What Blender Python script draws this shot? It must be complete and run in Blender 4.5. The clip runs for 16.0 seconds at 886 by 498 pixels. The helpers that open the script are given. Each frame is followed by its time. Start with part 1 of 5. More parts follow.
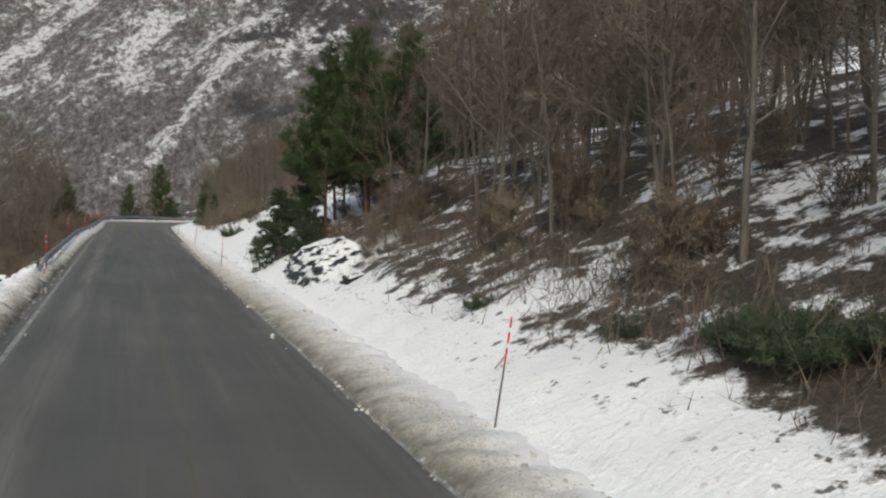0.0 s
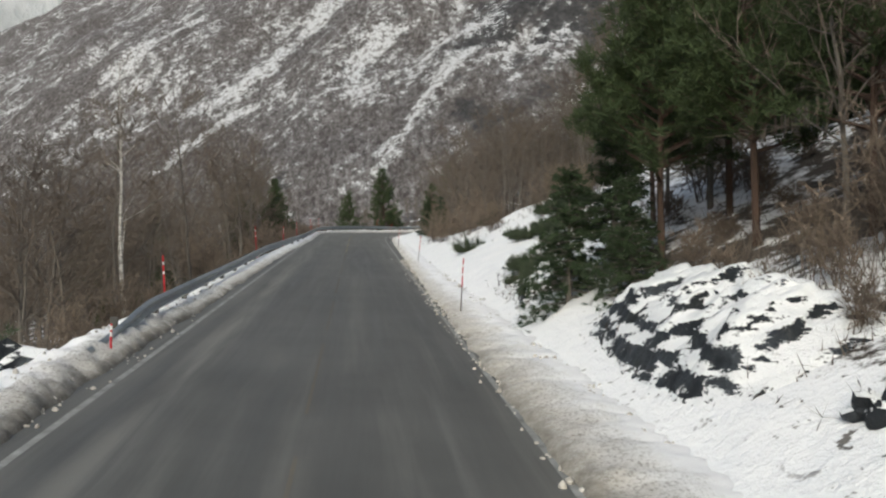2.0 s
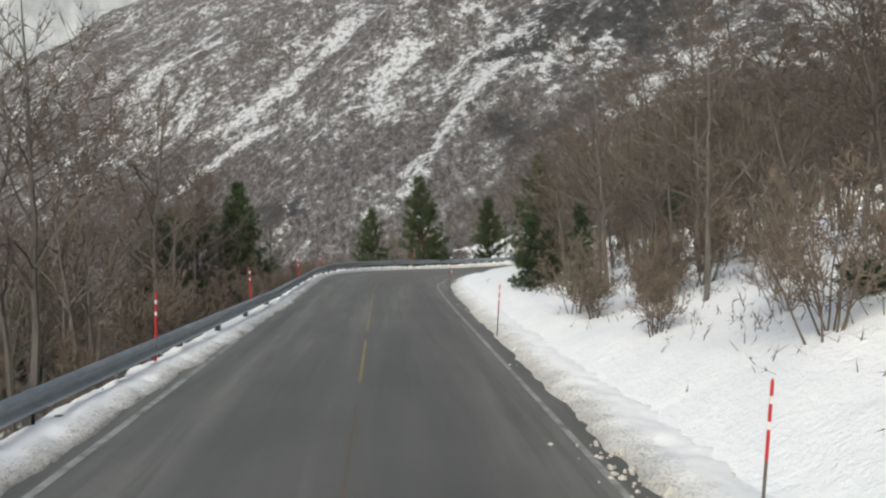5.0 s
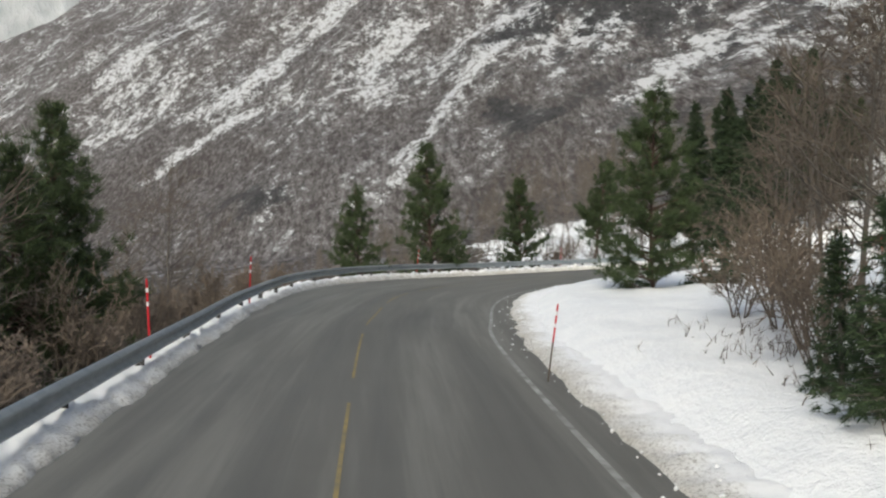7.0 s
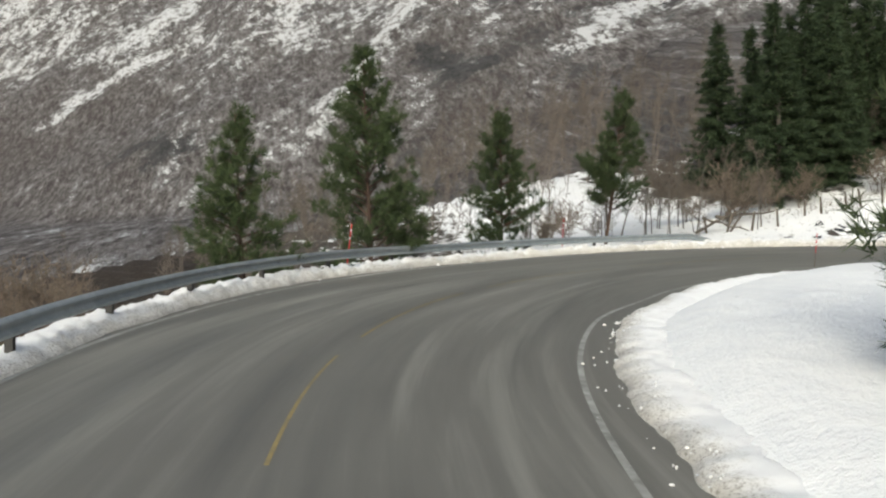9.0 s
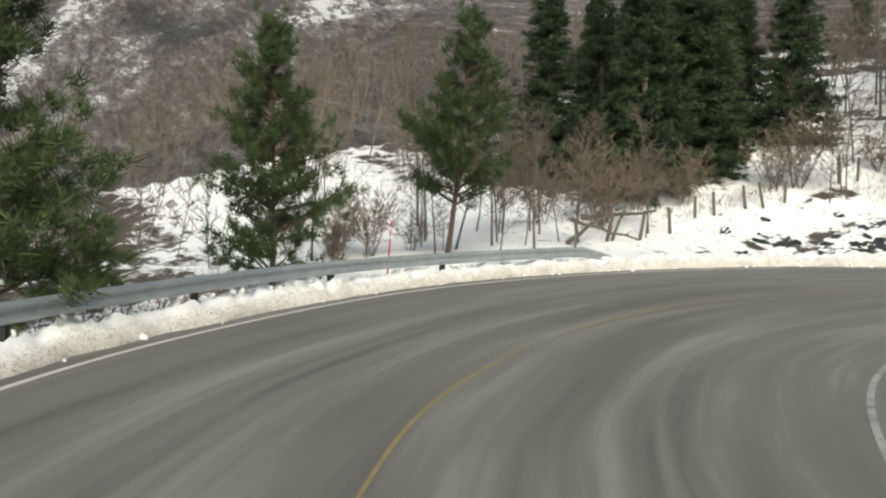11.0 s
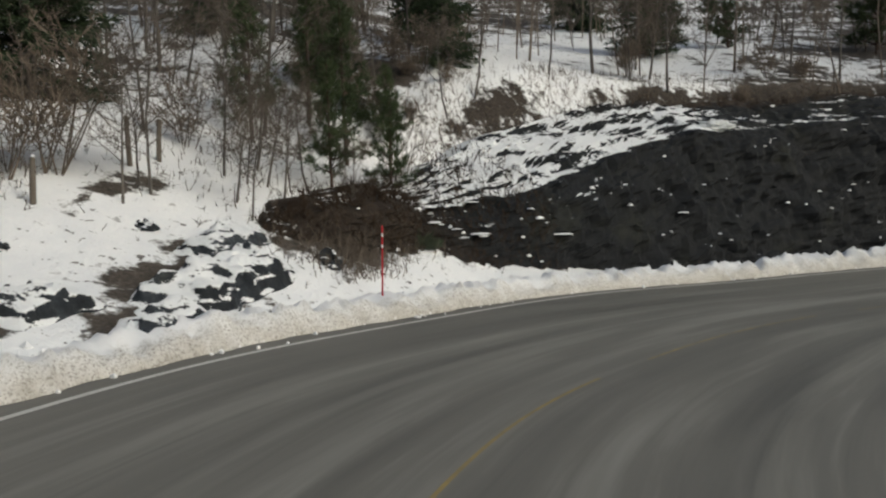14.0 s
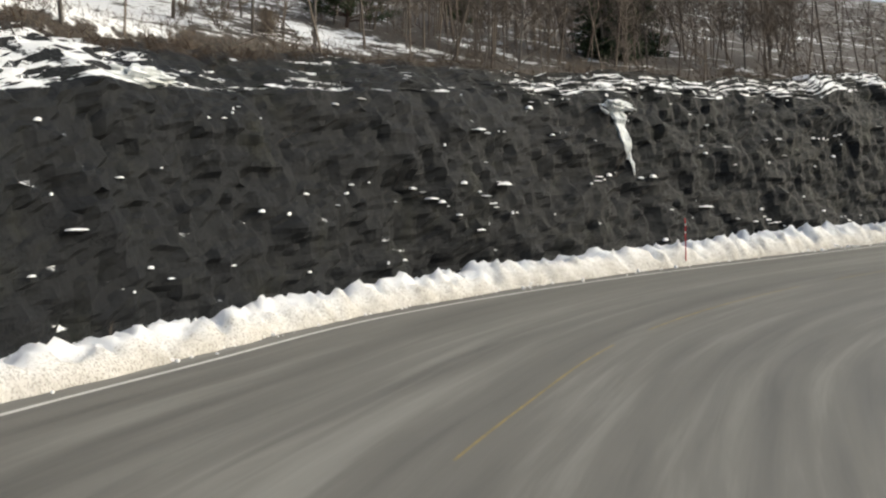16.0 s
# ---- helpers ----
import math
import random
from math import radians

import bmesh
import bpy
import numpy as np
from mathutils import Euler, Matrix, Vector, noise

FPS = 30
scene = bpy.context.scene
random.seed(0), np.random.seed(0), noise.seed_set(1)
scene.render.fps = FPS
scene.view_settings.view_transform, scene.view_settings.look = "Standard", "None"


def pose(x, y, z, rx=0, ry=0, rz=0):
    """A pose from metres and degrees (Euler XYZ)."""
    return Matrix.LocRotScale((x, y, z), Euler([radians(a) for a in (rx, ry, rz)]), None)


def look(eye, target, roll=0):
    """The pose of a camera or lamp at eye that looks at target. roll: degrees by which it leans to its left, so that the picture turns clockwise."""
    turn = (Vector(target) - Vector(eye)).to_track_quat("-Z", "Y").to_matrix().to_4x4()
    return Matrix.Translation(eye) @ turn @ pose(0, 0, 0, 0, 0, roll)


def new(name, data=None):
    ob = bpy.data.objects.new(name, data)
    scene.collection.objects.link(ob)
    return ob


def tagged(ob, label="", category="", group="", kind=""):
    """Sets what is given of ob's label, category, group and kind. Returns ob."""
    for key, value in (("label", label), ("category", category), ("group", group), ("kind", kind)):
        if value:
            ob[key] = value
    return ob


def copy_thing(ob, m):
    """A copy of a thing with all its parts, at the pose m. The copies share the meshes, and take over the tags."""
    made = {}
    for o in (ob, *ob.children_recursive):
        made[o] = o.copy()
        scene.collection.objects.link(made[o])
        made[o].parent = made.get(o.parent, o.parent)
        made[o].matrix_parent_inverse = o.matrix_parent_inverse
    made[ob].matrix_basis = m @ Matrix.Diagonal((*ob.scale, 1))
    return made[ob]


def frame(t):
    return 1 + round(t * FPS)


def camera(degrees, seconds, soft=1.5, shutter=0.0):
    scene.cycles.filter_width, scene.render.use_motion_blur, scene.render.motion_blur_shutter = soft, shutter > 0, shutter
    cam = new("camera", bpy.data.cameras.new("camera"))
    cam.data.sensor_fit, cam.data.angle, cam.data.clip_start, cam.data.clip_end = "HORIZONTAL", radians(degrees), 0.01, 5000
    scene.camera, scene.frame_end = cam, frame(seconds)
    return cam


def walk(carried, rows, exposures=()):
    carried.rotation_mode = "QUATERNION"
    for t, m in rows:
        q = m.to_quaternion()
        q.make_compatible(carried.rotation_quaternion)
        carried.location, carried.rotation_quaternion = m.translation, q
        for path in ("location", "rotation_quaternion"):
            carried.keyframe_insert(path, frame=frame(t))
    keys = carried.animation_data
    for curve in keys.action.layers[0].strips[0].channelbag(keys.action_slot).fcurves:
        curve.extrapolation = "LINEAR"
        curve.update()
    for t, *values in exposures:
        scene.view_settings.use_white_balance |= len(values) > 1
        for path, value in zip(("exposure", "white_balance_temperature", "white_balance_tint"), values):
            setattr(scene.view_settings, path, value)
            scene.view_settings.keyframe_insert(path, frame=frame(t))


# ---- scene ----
cam = camera(53.0, 16.0, soft=2.2)
PATH = [
    (0, (-0.742, -6.664, 2.861), (-0.069, -4.781, 2.862), -0.3),
    (0.5, (-0.038, -2.194, 2.856), (0.461, -0.257, 2.878), -0.1),
    (1, (0.422, 2.257, 2.976), (0.786, 4.223, 3.016), -0.8),
    (1.5, (0.642, 6.957, 3.192), (0.909, 8.939, 3.24), -1.3),
    (2, (0.708, 12.064, 3.507), (0.901, 14.055, 3.528), -0.9),
    (2.5, (0.893, 17.216, 3.766), (1.043, 19.21, 3.784), -0.8),
    (3, (0.723, 23.149, 4.181), (0.848, 25.145, 4.213), -1.4),
    (3.5, (0.427, 29.269, 4.526), (0.557, 31.264, 4.571), -0.2),
    (4, (0.471, 35.804, 4.894), (0.603, 37.798, 4.977), -1.5),
    (4.2, (0.466, 38.386, 5.047), (0.598, 40.38, 5.129), -1.4),
    (6.3, (0.49, 65.124, 6.44), (0.653, 67.115, 6.517), -1.2),
    (6.5, (0.451, 67.592, 6.618), (0.617, 69.584, 6.688), -0.9),
    (7, (0.427, 73.444, 7.002), (0.594, 75.436, 7.063), -0.3),
    (7.5, (0.403, 79.264, 7.361), (0.577, 81.256, 7.409), 0.3),
    (8, (0.57, 84.683, 7.662), (0.781, 86.672, 7.679), 0.6),
    (8.2, (0.691, 86.727, 7.787), (0.918, 88.714, 7.789), 0.4),
    (10.3, (2.862, 109.133, 8.849), (3.564, 111.004, 8.78), 2.1),
    (10.5, (3.261, 110.947, 8.76), (4.031, 112.791, 8.699), 2.2),
    (11, (4.697, 115.089, 8.979), (5.627, 116.859, 8.919), 1.5),
    (11.5, (6.307, 119.017, 9.064), (7.431, 120.671, 9.011), 1.2),
    (12, (8.502, 121.777, 9.47), (9.809, 123.29, 9.397), 0.8),
    (12.5, (10.885, 124.271, 9.624), (12.387, 125.589, 9.546), 0.4),
    (13, (13.559, 126.611, 9.642), (15.249, 127.678, 9.568), -0.0),
    (13.5, (16.642, 128.383, 9.739), (18.478, 129.172, 9.666), -0.3),
    (14, (19.967, 129.47, 9.764), (21.901, 129.975, 9.698), -0.8),
    (14.5, (23.346, 129.939, 9.79), (25.332, 130.164, 9.73), -1.1),
    (15, (27.127, 130.005, 9.908), (29.124, 129.936, 9.841), -0.9),
    (15.5, (30.98, 129.547, 9.942), (32.944, 129.175, 9.874), -0.8),
    (16, (34.942, 128.491, 10.074), (36.819, 127.805, 10.0), -0.6),
]
walk(cam, [(t, look(eye, target, roll)) for t, eye, target, roll in PATH],
     exposures=[(0, 0.2, 6150, 2), (3.5, 0.43, 6050, 2), (8, 0.47, 6150, 2), (10.5, 0.75, 6450, -2), (11.5, 0.62, 6400, -1), (12.5, 0.16, 6300, 0),
                (13.5, -0.24, 6200, 2), (14.2, -0.13, 6250, 2), (15, 0.36, 6300, 3), (16, 0.77, 6450, 3)])

# ---- world and light: an overcast winter day ----
world = bpy.data.worlds.new("overcast_sky")
scene.world = world
world.use_nodes = True
wn = world.node_tree.nodes
sky = wn.new("ShaderNodeTexSky")
sky.sky_type = 'NISHITA'
sky.sun_disc = False
sky.sun_elevation = radians(32)
sky.sun_rotation = radians(200)
sky.air_density, sky.dust_density, sky.ozone_density = 1.0, 6.0, 1.0
wn["Background"].inputs["Strength"].default_value = 0.11
world.node_tree.links.new(sky.outputs["Color"], wn["Background"].inputs["Color"])
sun = new("sun", bpy.data.lights.new("sun", 'SUN'))
sun.data.energy, sun.data.angle, sun.data.color = 0.9, radians(25), (1.0, 0.97, 0.93)
sun.rotation_euler = (radians(50), 0, radians(-20))

# ---- materials ----


def material(name, base, rough=0.8, metal=0.0):
    """A principled material; gives it, its nodes, a link function and the shader."""
    m = bpy.data.materials.new(name)
    m.use_nodes = True
    nt = m.node_tree
    b = nt.nodes["Principled BSDF"]
    b.inputs["Base Color"].default_value = (*base, 1)
    b.inputs["Roughness"].default_value = rough
    b.inputs["Metallic"].default_value = metal
    b.inputs["Specular IOR Level"].default_value = 0.3
    return m, nt.nodes, nt.links.new, b


def texco(n, link, scale=(1, 1, 1), turn=(0, 0, 0), kind="Object"):
    c, mp = n.new("ShaderNodeTexCoord"), n.new("ShaderNodeMapping")
    link(c.outputs[kind], mp.inputs["Vector"])
    mp.inputs["Scale"].default_value = scale
    mp.inputs["Rotation"].default_value = [radians(a) for a in turn]
    return mp.outputs["Vector"]


def slope_co(n, link, turn, scale):
    """Across and up the mountainside, turned first and stretched after, so that streaks follow its gullies."""
    c = n.new("ShaderNodeTexCoord")
    a, b = n.new("ShaderNodeMapping"), n.new("ShaderNodeMapping")
    link(c.outputs["Object"], a.inputs["Vector"])
    a.inputs["Scale"].default_value = (1, 0.12, 1)
    a.inputs["Rotation"].default_value = (0, radians(turn), 0)
    link(a.outputs["Vector"], b.inputs["Vector"])
    b.inputs["Scale"].default_value = scale
    return b.outputs["Vector"]


def noise_tex(n, link, vec, scale, detail=4, rough=0.6, distort=0.0):
    t = n.new("ShaderNodeTexNoise")
    link(vec, t.inputs["Vector"])
    t.inputs["Scale"].default_value, t.inputs["Detail"].default_value = scale, detail
    t.inputs["Roughness"].default_value, t.inputs["Distortion"].default_value = rough, distort
    return t.outputs["Fac"]


def ramp(n, link, fac, stops):
    r = n.new("ShaderNodeValToRGB")
    e = r.color_ramp.elements
    while len(e) < len(stops):
        e.new(0.5)
    for el, (p, c) in zip(e, stops):
        el.position, el.color = p, (*c, 1) if len(c) == 3 else c
    link(fac, r.inputs["Fac"])
    return r.outputs["Color"]


def grey(v):
    return (v, v, v)


def mix(n, link, fac, a, b):
    m = n.new("ShaderNodeMix")
    m.data_type = 'RGBA'
    for sock, val in ((m.inputs[0], fac), (m.inputs[6], a), (m.inputs[7], b)):
        if isinstance(val, (float, int)):
            sock.default_value = val
        elif isinstance(val, tuple):
            sock.default_value = (*val, 1)
        else:
            link(val, sock)
    return m.outputs[2]


def mathn(n, link, op, a, b=0.0, c=0.0):
    m = n.new("ShaderNodeMath")
    m.operation = op
    for sock, val in zip(m.inputs, (a, b, c)):
        if isinstance(val, (float, int)):
            sock.default_value = val
        else:
            link(val, sock)
    return m.outputs[0]


def bump(n, link, b, height, strength=0.5, dist=0.05):
    k = n.new("ShaderNodeBump")
    k.inputs["Strength"].default_value, k.inputs["Distance"].default_value = strength, dist
    link(height, k.inputs["Height"])
    link(k.outputs["Normal"], b.inputs["Normal"])


def make_asphalt():
    m, n, link, b = material("asphalt", (0.06, 0.06, 0.058), 0.7)
    v = texco(n, link)
    grain = noise_tex(n, link, v, 60, 3)
    blotch = noise_tex(n, link, v, 0.35, 5)
    # wheel tracks run along the uv's first axis, lateral place on the second
    c = n.new("ShaderNodeUVMap")
    mp = n.new("ShaderNodeMapping")
    link(c.outputs["UV"], mp.inputs["Vector"])
    mp.inputs["Scale"].default_value = (0.05, 1.1, 1)
    streak = noise_tex(n, link, mp.outputs["Vector"], 1.0, 5, 0.65, 0.4)
    col = ramp(n, link, blotch, [(0.3, (0.082, 0.081, 0.077)), (0.7, (0.122, 0.12, 0.113))])
    # the bend is drier and bleached by salt
    sep = n.new("ShaderNodeSeparateXYZ")
    link(c.outputs["UV"], sep.inputs[0])
    dry = n.new("ShaderNodeMapRange")
    link(sep.outputs["X"], dry.inputs["Value"])
    for key, val in (("From Min", 125.0), ("From Max", 215.0), ("To Min", 0.0), ("To Max", 0.75)):
        dry.inputs[key].default_value = val
    col = mix(n, link, dry.outputs["Result"], col, (0.177, 0.169, 0.148))
    fine_streak = n.new("ShaderNodeMapping")
    link(c.outputs["UV"], fine_streak.inputs["Vector"])
    fine_streak.inputs["Scale"].default_value = (0.16, 3.6, 1)
    thin = noise_tex(n, link, fine_streak.outputs["Vector"], 1.0, 4, 0.6, 0.6)
    worn = n.new("ShaderNodeMix")
    worn.data_type, worn.blend_type = 'RGBA', 'MULTIPLY'
    worn.inputs[0].default_value = 1.0
    link(col, worn.inputs[6])
    tone = mathn(n, link, 'ADD', mathn(n, link, 'MULTIPLY', streak, 0.75), mathn(n, link, 'MULTIPLY', thin, 0.3))
    reach = mathn(n, link, 'ADD', mathn(n, link, 'MULTIPLY', dry.outputs["Result"], 0.7), 0.5)
    tone = mathn(n, link, 'ADD', mathn(n, link, 'MULTIPLY', mathn(n, link, 'SUBTRACT', tone, 0.525), reach), 0.54)
    link(ramp(n, link, tone, [(0.36, grey(0.5)), (0.52, grey(0.85)), (0.64, grey(1.0)), (0.74, grey(1.0))]), worn.inputs[7])
    col = mix(n, link, ramp(n, link, tone, [(0.56, grey(0)), (0.72, grey(0.55))]), worn.outputs[2], (0.27, 0.265, 0.245))
    for place, wide, amount in ((2.05, 0.4, 0.55), (-2.75, 0.5, 0.3), (2.9, 0.5, 0.4)):
        near = mathn(n, link, 'MAXIMUM', mathn(n, link, 'SUBTRACT', 1.0, mathn(n, link, 'MULTIPLY', mathn(n, link, 'ABSOLUTE', mathn(n, link, 'SUBTRACT', sep.outputs["Y"], place)), 1 / wide)), 0.0)
        dust = mathn(n, link, 'MULTIPLY', mathn(n, link, 'MULTIPLY', near, amount), ramp(n, link, thin, [(0.35, grey(0.1)), (0.6, grey(1))]))
        col = mix(n, link, dust, col, (0.235, 0.228, 0.205))
    col = mix(n, link, mathn(n, link, 'MULTIPLY', grain, 0.35), col, (0.12, 0.118, 0.11))
    link(col, b.inputs["Base Color"])
    link(ramp(n, link, streak, [(0.3, grey(0.5)), (0.7, grey(0.8))]), b.inputs["Roughness"])
    bump(n, link, b, grain, 0.35, 0.006)
    return m


def make_ground():
    """Snow with stone, heather and leaf litter showing through in the woods and where it is steep or thin."""
    m, n, link, b = material("snowy_ground", (0.8, 0.8, 0.8), 0.75)
    v = texco(n, link)
    big = noise_tex(n, link, v, 0.22, 5, 0.6)
    mid = noise_tex(n, link, v, 1.1, 7, 0.72)
    fine = noise_tex(n, link, v, 9, 4, 0.65)
    tuft = noise_tex(n, link, v, 3.4, 3, 0.6)
    geo = n.new("ShaderNodeNewGeometry")
    sep = n.new("ShaderNodeSeparateXYZ")
    link(geo.outputs["Normal"], sep.inputs[0])
    steep = mathn(n, link, 'MAXIMUM', mathn(n, link, 'SUBTRACT', 0.86, sep.outputs["Z"]), 0.0)
    att = n.new("ShaderNodeAttribute")
    att.attribute_name = "litter"
    bare = mathn(n, link, 'ADD', mathn(n, link, 'MULTIPLY', steep, 0.44), mathn(n, link, 'ADD', mathn(n, link, 'MULTIPLY', mid, 0.62), mathn(n, link, 'MULTIPLY', big, 0.5)))
    bare = mathn(n, link, 'ADD', bare, att.outputs["Fac"])
    mask = ramp(n, link, bare, [(0.69, grey(0)), (0.74, grey(1))])
    sparse = mathn(n, link, 'MULTIPLY', ramp(n, link, tuft, [(0.63, grey(0)), (0.67, grey(0.9))]), ramp(n, link, att.outputs["Fac"], [(0.0, grey(0)), (0.03, grey(1))]))
    mask = mathn(n, link, 'MAXIMUM', mask, sparse)
    snow = ramp(n, link, mid, [(0.25, (0.76, 0.77, 0.79)), (0.7, (0.86, 0.86, 0.86))])
    earth = ramp(n, link, fine, [(0.3, (0.03, 0.026, 0.022)), (0.55, (0.075, 0.062, 0.05)), (0.8, (0.15, 0.128, 0.105))])
    heathy = mathn(n, link, 'MAXIMUM', ramp(n, link, att.outputs["Fac"], [(0.25, grey(0)), (0.3, grey(0.85))]), ramp(n, link, steep, [(0.06, grey(0)), (0.2, grey(0.75))]))
    earth = mix(n, link, heathy, earth, ramp(n, link, fine, [(0.3, (0.009, 0.007, 0.005)), (0.7, (0.04, 0.028, 0.019))]))
    link(mix(n, link, mask, snow, earth), b.inputs["Base Color"])
    hgt = mathn(n, link, 'ADD', mathn(n, link, 'MULTIPLY', mid, 0.7), mathn(n, link, 'MULTIPLY', fine, 0.25))
    bump(n, link, b, hgt, 0.6, 0.3)
    return m


def gully_line(n, link, place, ends, wide):
    """1 on a line between two places of the plan, falling to 0 over its width."""
    (x0, y0), (x1, y1) = ends
    dx, dy = x1 - x0, y1 - y0
    long2 = dx * dx + dy * dy

    def vec(op, a, b):
        v = n.new("ShaderNodeVectorMath")
        v.operation = op
        for sock, val in zip(v.inputs, (a, b)):
            if isinstance(val, tuple):
                sock.default_value = val
            else:
                link(val, sock)
        return v

    rel = vec('SUBTRACT', place, (x0, y0, 0)).outputs["Vector"]
    t = mathn(n, link, 'MULTIPLY', vec('DOT_PRODUCT', rel, (dx, dy, 0)).outputs["Value"], 1 / long2)
    t = mathn(n, link, 'MINIMUM', mathn(n, link, 'MAXIMUM', t, 0.0), 1.0)
    sc = n.new("ShaderNodeVectorMath")
    sc.operation = 'SCALE'
    sc.inputs[0].default_value = (dx, dy, 0)
    link(t, sc.inputs["Scale"])
    off = vec('DISTANCE', rel, sc.outputs["Vector"]).outputs["Value"]
    return mathn(n, link, 'MAXIMUM', mathn(n, link, 'SUBTRACT', 1.0, mathn(n, link, 'MULTIPLY', off, 1 / wide)), 0.0)


def make_mountain():
    """Birch-clad mountainside: brown-grey woods low down, snow gullies down the fall line, dark cliffs."""
    m, n, link, b = material("mountain_side", (0.2, 0.19, 0.18), 0.9)
    even = texco(n, link)
    gully = noise_tex(n, link, slope_co(n, link, 36, (0.35, 1, 1)), 0.045, 9, 0.7, 0.2)
    clump = noise_tex(n, link, slope_co(n, link, 40, (0.55, 1, 1)), 0.085, 9, 0.78, 0.1)
    broad = noise_tex(n, link, even, 0.0085, 5, 0.6, 0.6)
    tree = noise_tex(n, link, texco(n, link, (1, 0.15, 0.6)), 0.5, 5, 0.8)
    speck = noise_tex(n, link, texco(n, link, (1, 0.15, 1)), 0.2, 7, 0.85, 0.0)
    # plan coordinates, made uneven so that the gullies fray
    fray = n.new("ShaderNodeTexNoise")
    link(even, fray.inputs["Vector"])
    fray.inputs["Scale"].default_value, fray.inputs["Detail"].default_value, fray.inputs["Roughness"].default_value = 0.06, 6, 0.75
    shift = n.new("ShaderNodeVectorMath")
    shift.operation = 'MULTIPLY_ADD'
    link(fray.outputs["Color"], shift.inputs[0])
    shift.inputs[1].default_value = (38, 38, 0)
    flat = n.new("ShaderNodeVectorMath")
    flat.operation = 'MULTIPLY_ADD'
    link(even, flat.inputs[0])
    flat.inputs[1].default_value, flat.inputs[2].default_value = (1, 1, 0), (-19, -19, 0)
    link(flat.outputs["Vector"], shift.inputs[2])
    place = shift.outputs["Vector"]
    white = 0.0
    for ends, wide in ((((-20, 688), (-78, 622)), 20), (((-70, 590), (-118, 568)), 10), (((55, 455), (29, 428)), 13), (((29, 428), (8, 392)), 9),
                       (((122, 388), (96, 372)), 14), (((24, 562), (4, 540)), 12), (((-150, 860), (-205, 800)), 22), (((160, 365), (166, 358)), 9)):
        g = gully_line(n, link, place, ends, wide)
        white = g if isinstance(white, float) else mathn(n, link, 'MAXIMUM', white, g)
    black = 0.0
    for ends, wide in ((((104, 436), (122, 420)), 20), (((62, 462), (72, 452)), 13), (((-62, 460), (-36, 424)), 10), (((50, 406), (60, 374)), 8), (((84, 470), (96, 520)), 18)):
        g = gully_line(n, link, place, ends, wide)
        black = g if isinstance(black, float) else mathn(n, link, 'MAXIMUM', black, g)
    sep = n.new("ShaderNodeSeparateXYZ")
    link(even, sep.inputs[0])
    high = n.new("ShaderNodeMapRange")
    link(sep.outputs["Z"], high.inputs["Value"])
    for k, val in (("From Min", 0.0), ("From Max", 115.0), ("To Min", -0.08), ("To Max", 0.03)):
        high.inputs[k].default_value = val
    total = mathn(n, link, 'ADD', mathn(n, link, 'ADD', mathn(n, link, 'MULTIPLY', gully, 0.25), mathn(n, link, 'MULTIPLY', clump, 0.62)),
                  mathn(n, link, 'ADD', mathn(n, link, 'MULTIPLY', speck, 0.6), mathn(n, link, 'ADD', mathn(n, link, 'MULTIPLY', broad, 0.3), high.outputs["Result"])))
    total = mathn(n, link, 'ADD', total, mathn(n, link, 'SUBTRACT', mathn(n, link, 'MULTIPLY', white, 0.15), mathn(n, link, 'MULTIPLY', black, 0.06)))
    west = n.new("ShaderNodeMapRange")
    link(sep.outputs["X"], west.inputs["Value"])
    for k, val in (("From Min", -260.0), ("From Max", -20.0), ("To Min", -0.035), ("To Max", 0.0)):
        west.inputs[k].default_value = val
    total = mathn(n, link, 'ADD', total, west.outputs["Result"])
    woods = ramp(n, link, tree, [(0.36, (0.05, 0.043, 0.042)), (0.48, (0.13, 0.115, 0.112)), (0.58, (0.235, 0.22, 0.218)), (0.69, (0.45, 0.445, 0.45))])
    tone = noise_tex(n, link, slope_co(n, link, 40, (0.5, 1, 1)), 0.03, 8, 0.75, 0.6)
    woods = mix(n, link, ramp(n, link, tone, [(0.42, grey(0.45)), (0.56, grey(0))]), woods, (0.1, 0.087, 0.083))
    frost = ramp(n, link, total, [(0.85, grey(0)), (0.93, grey(0.5))])
    woods = mix(n, link, mathn(n, link, 'MULTIPLY', frost, ramp(n, link, speck, [(0.42, grey(0)), (0.56, grey(1))])), woods, (0.5, 0.5, 0.51))
    rock = ramp(n, link, speck, [(0.38, (0.022, 0.024, 0.026)), (0.62, (0.1, 0.1, 0.102))])
    east = n.new("ShaderNodeMapRange")
    link(sep.outputs["X"], east.inputs["Value"])
    for k, val in (("From Min", -70.0), ("From Max", 70.0), ("To Min", -0.04), ("To Max", 0.1)):
        east.inputs[k].default_value = val
    cliff = mathn(n, link, 'ADD', mathn(n, link, 'SUBTRACT', mathn(n, link, 'MULTIPLY', broad, 0.6), mathn(n, link, 'MULTIPLY', clump, 0.75)), mathn(n, link, 'ADD', east.outputs["Result"], mathn(n, link, 'MULTIPLY', black, 0.3)))
    col = mix(n, link, ramp(n, link, mathn(n, link, 'ADD', cliff, mathn(n, link, 'MULTIPLY', mathn(n, link, 'SUBTRACT', speck, 0.5), 0.5)), [(0.03, grey(0)), (0.12, grey(0.85))]), woods, rock)
    snow = ramp(n, link, total, [(0.936, grey(0)), (0.945, grey(0.88)), (0.96, grey(1.0))])
    crag = noise_tex(n, link, texco(n, link, (1, 0.15, 1)), 0.3, 5, 0.8)
    snow = mathn(n, link, 'MULTIPLY', snow, ramp(n, link, crag, [(0.43, grey(0.05)), (0.49, grey(1))]))
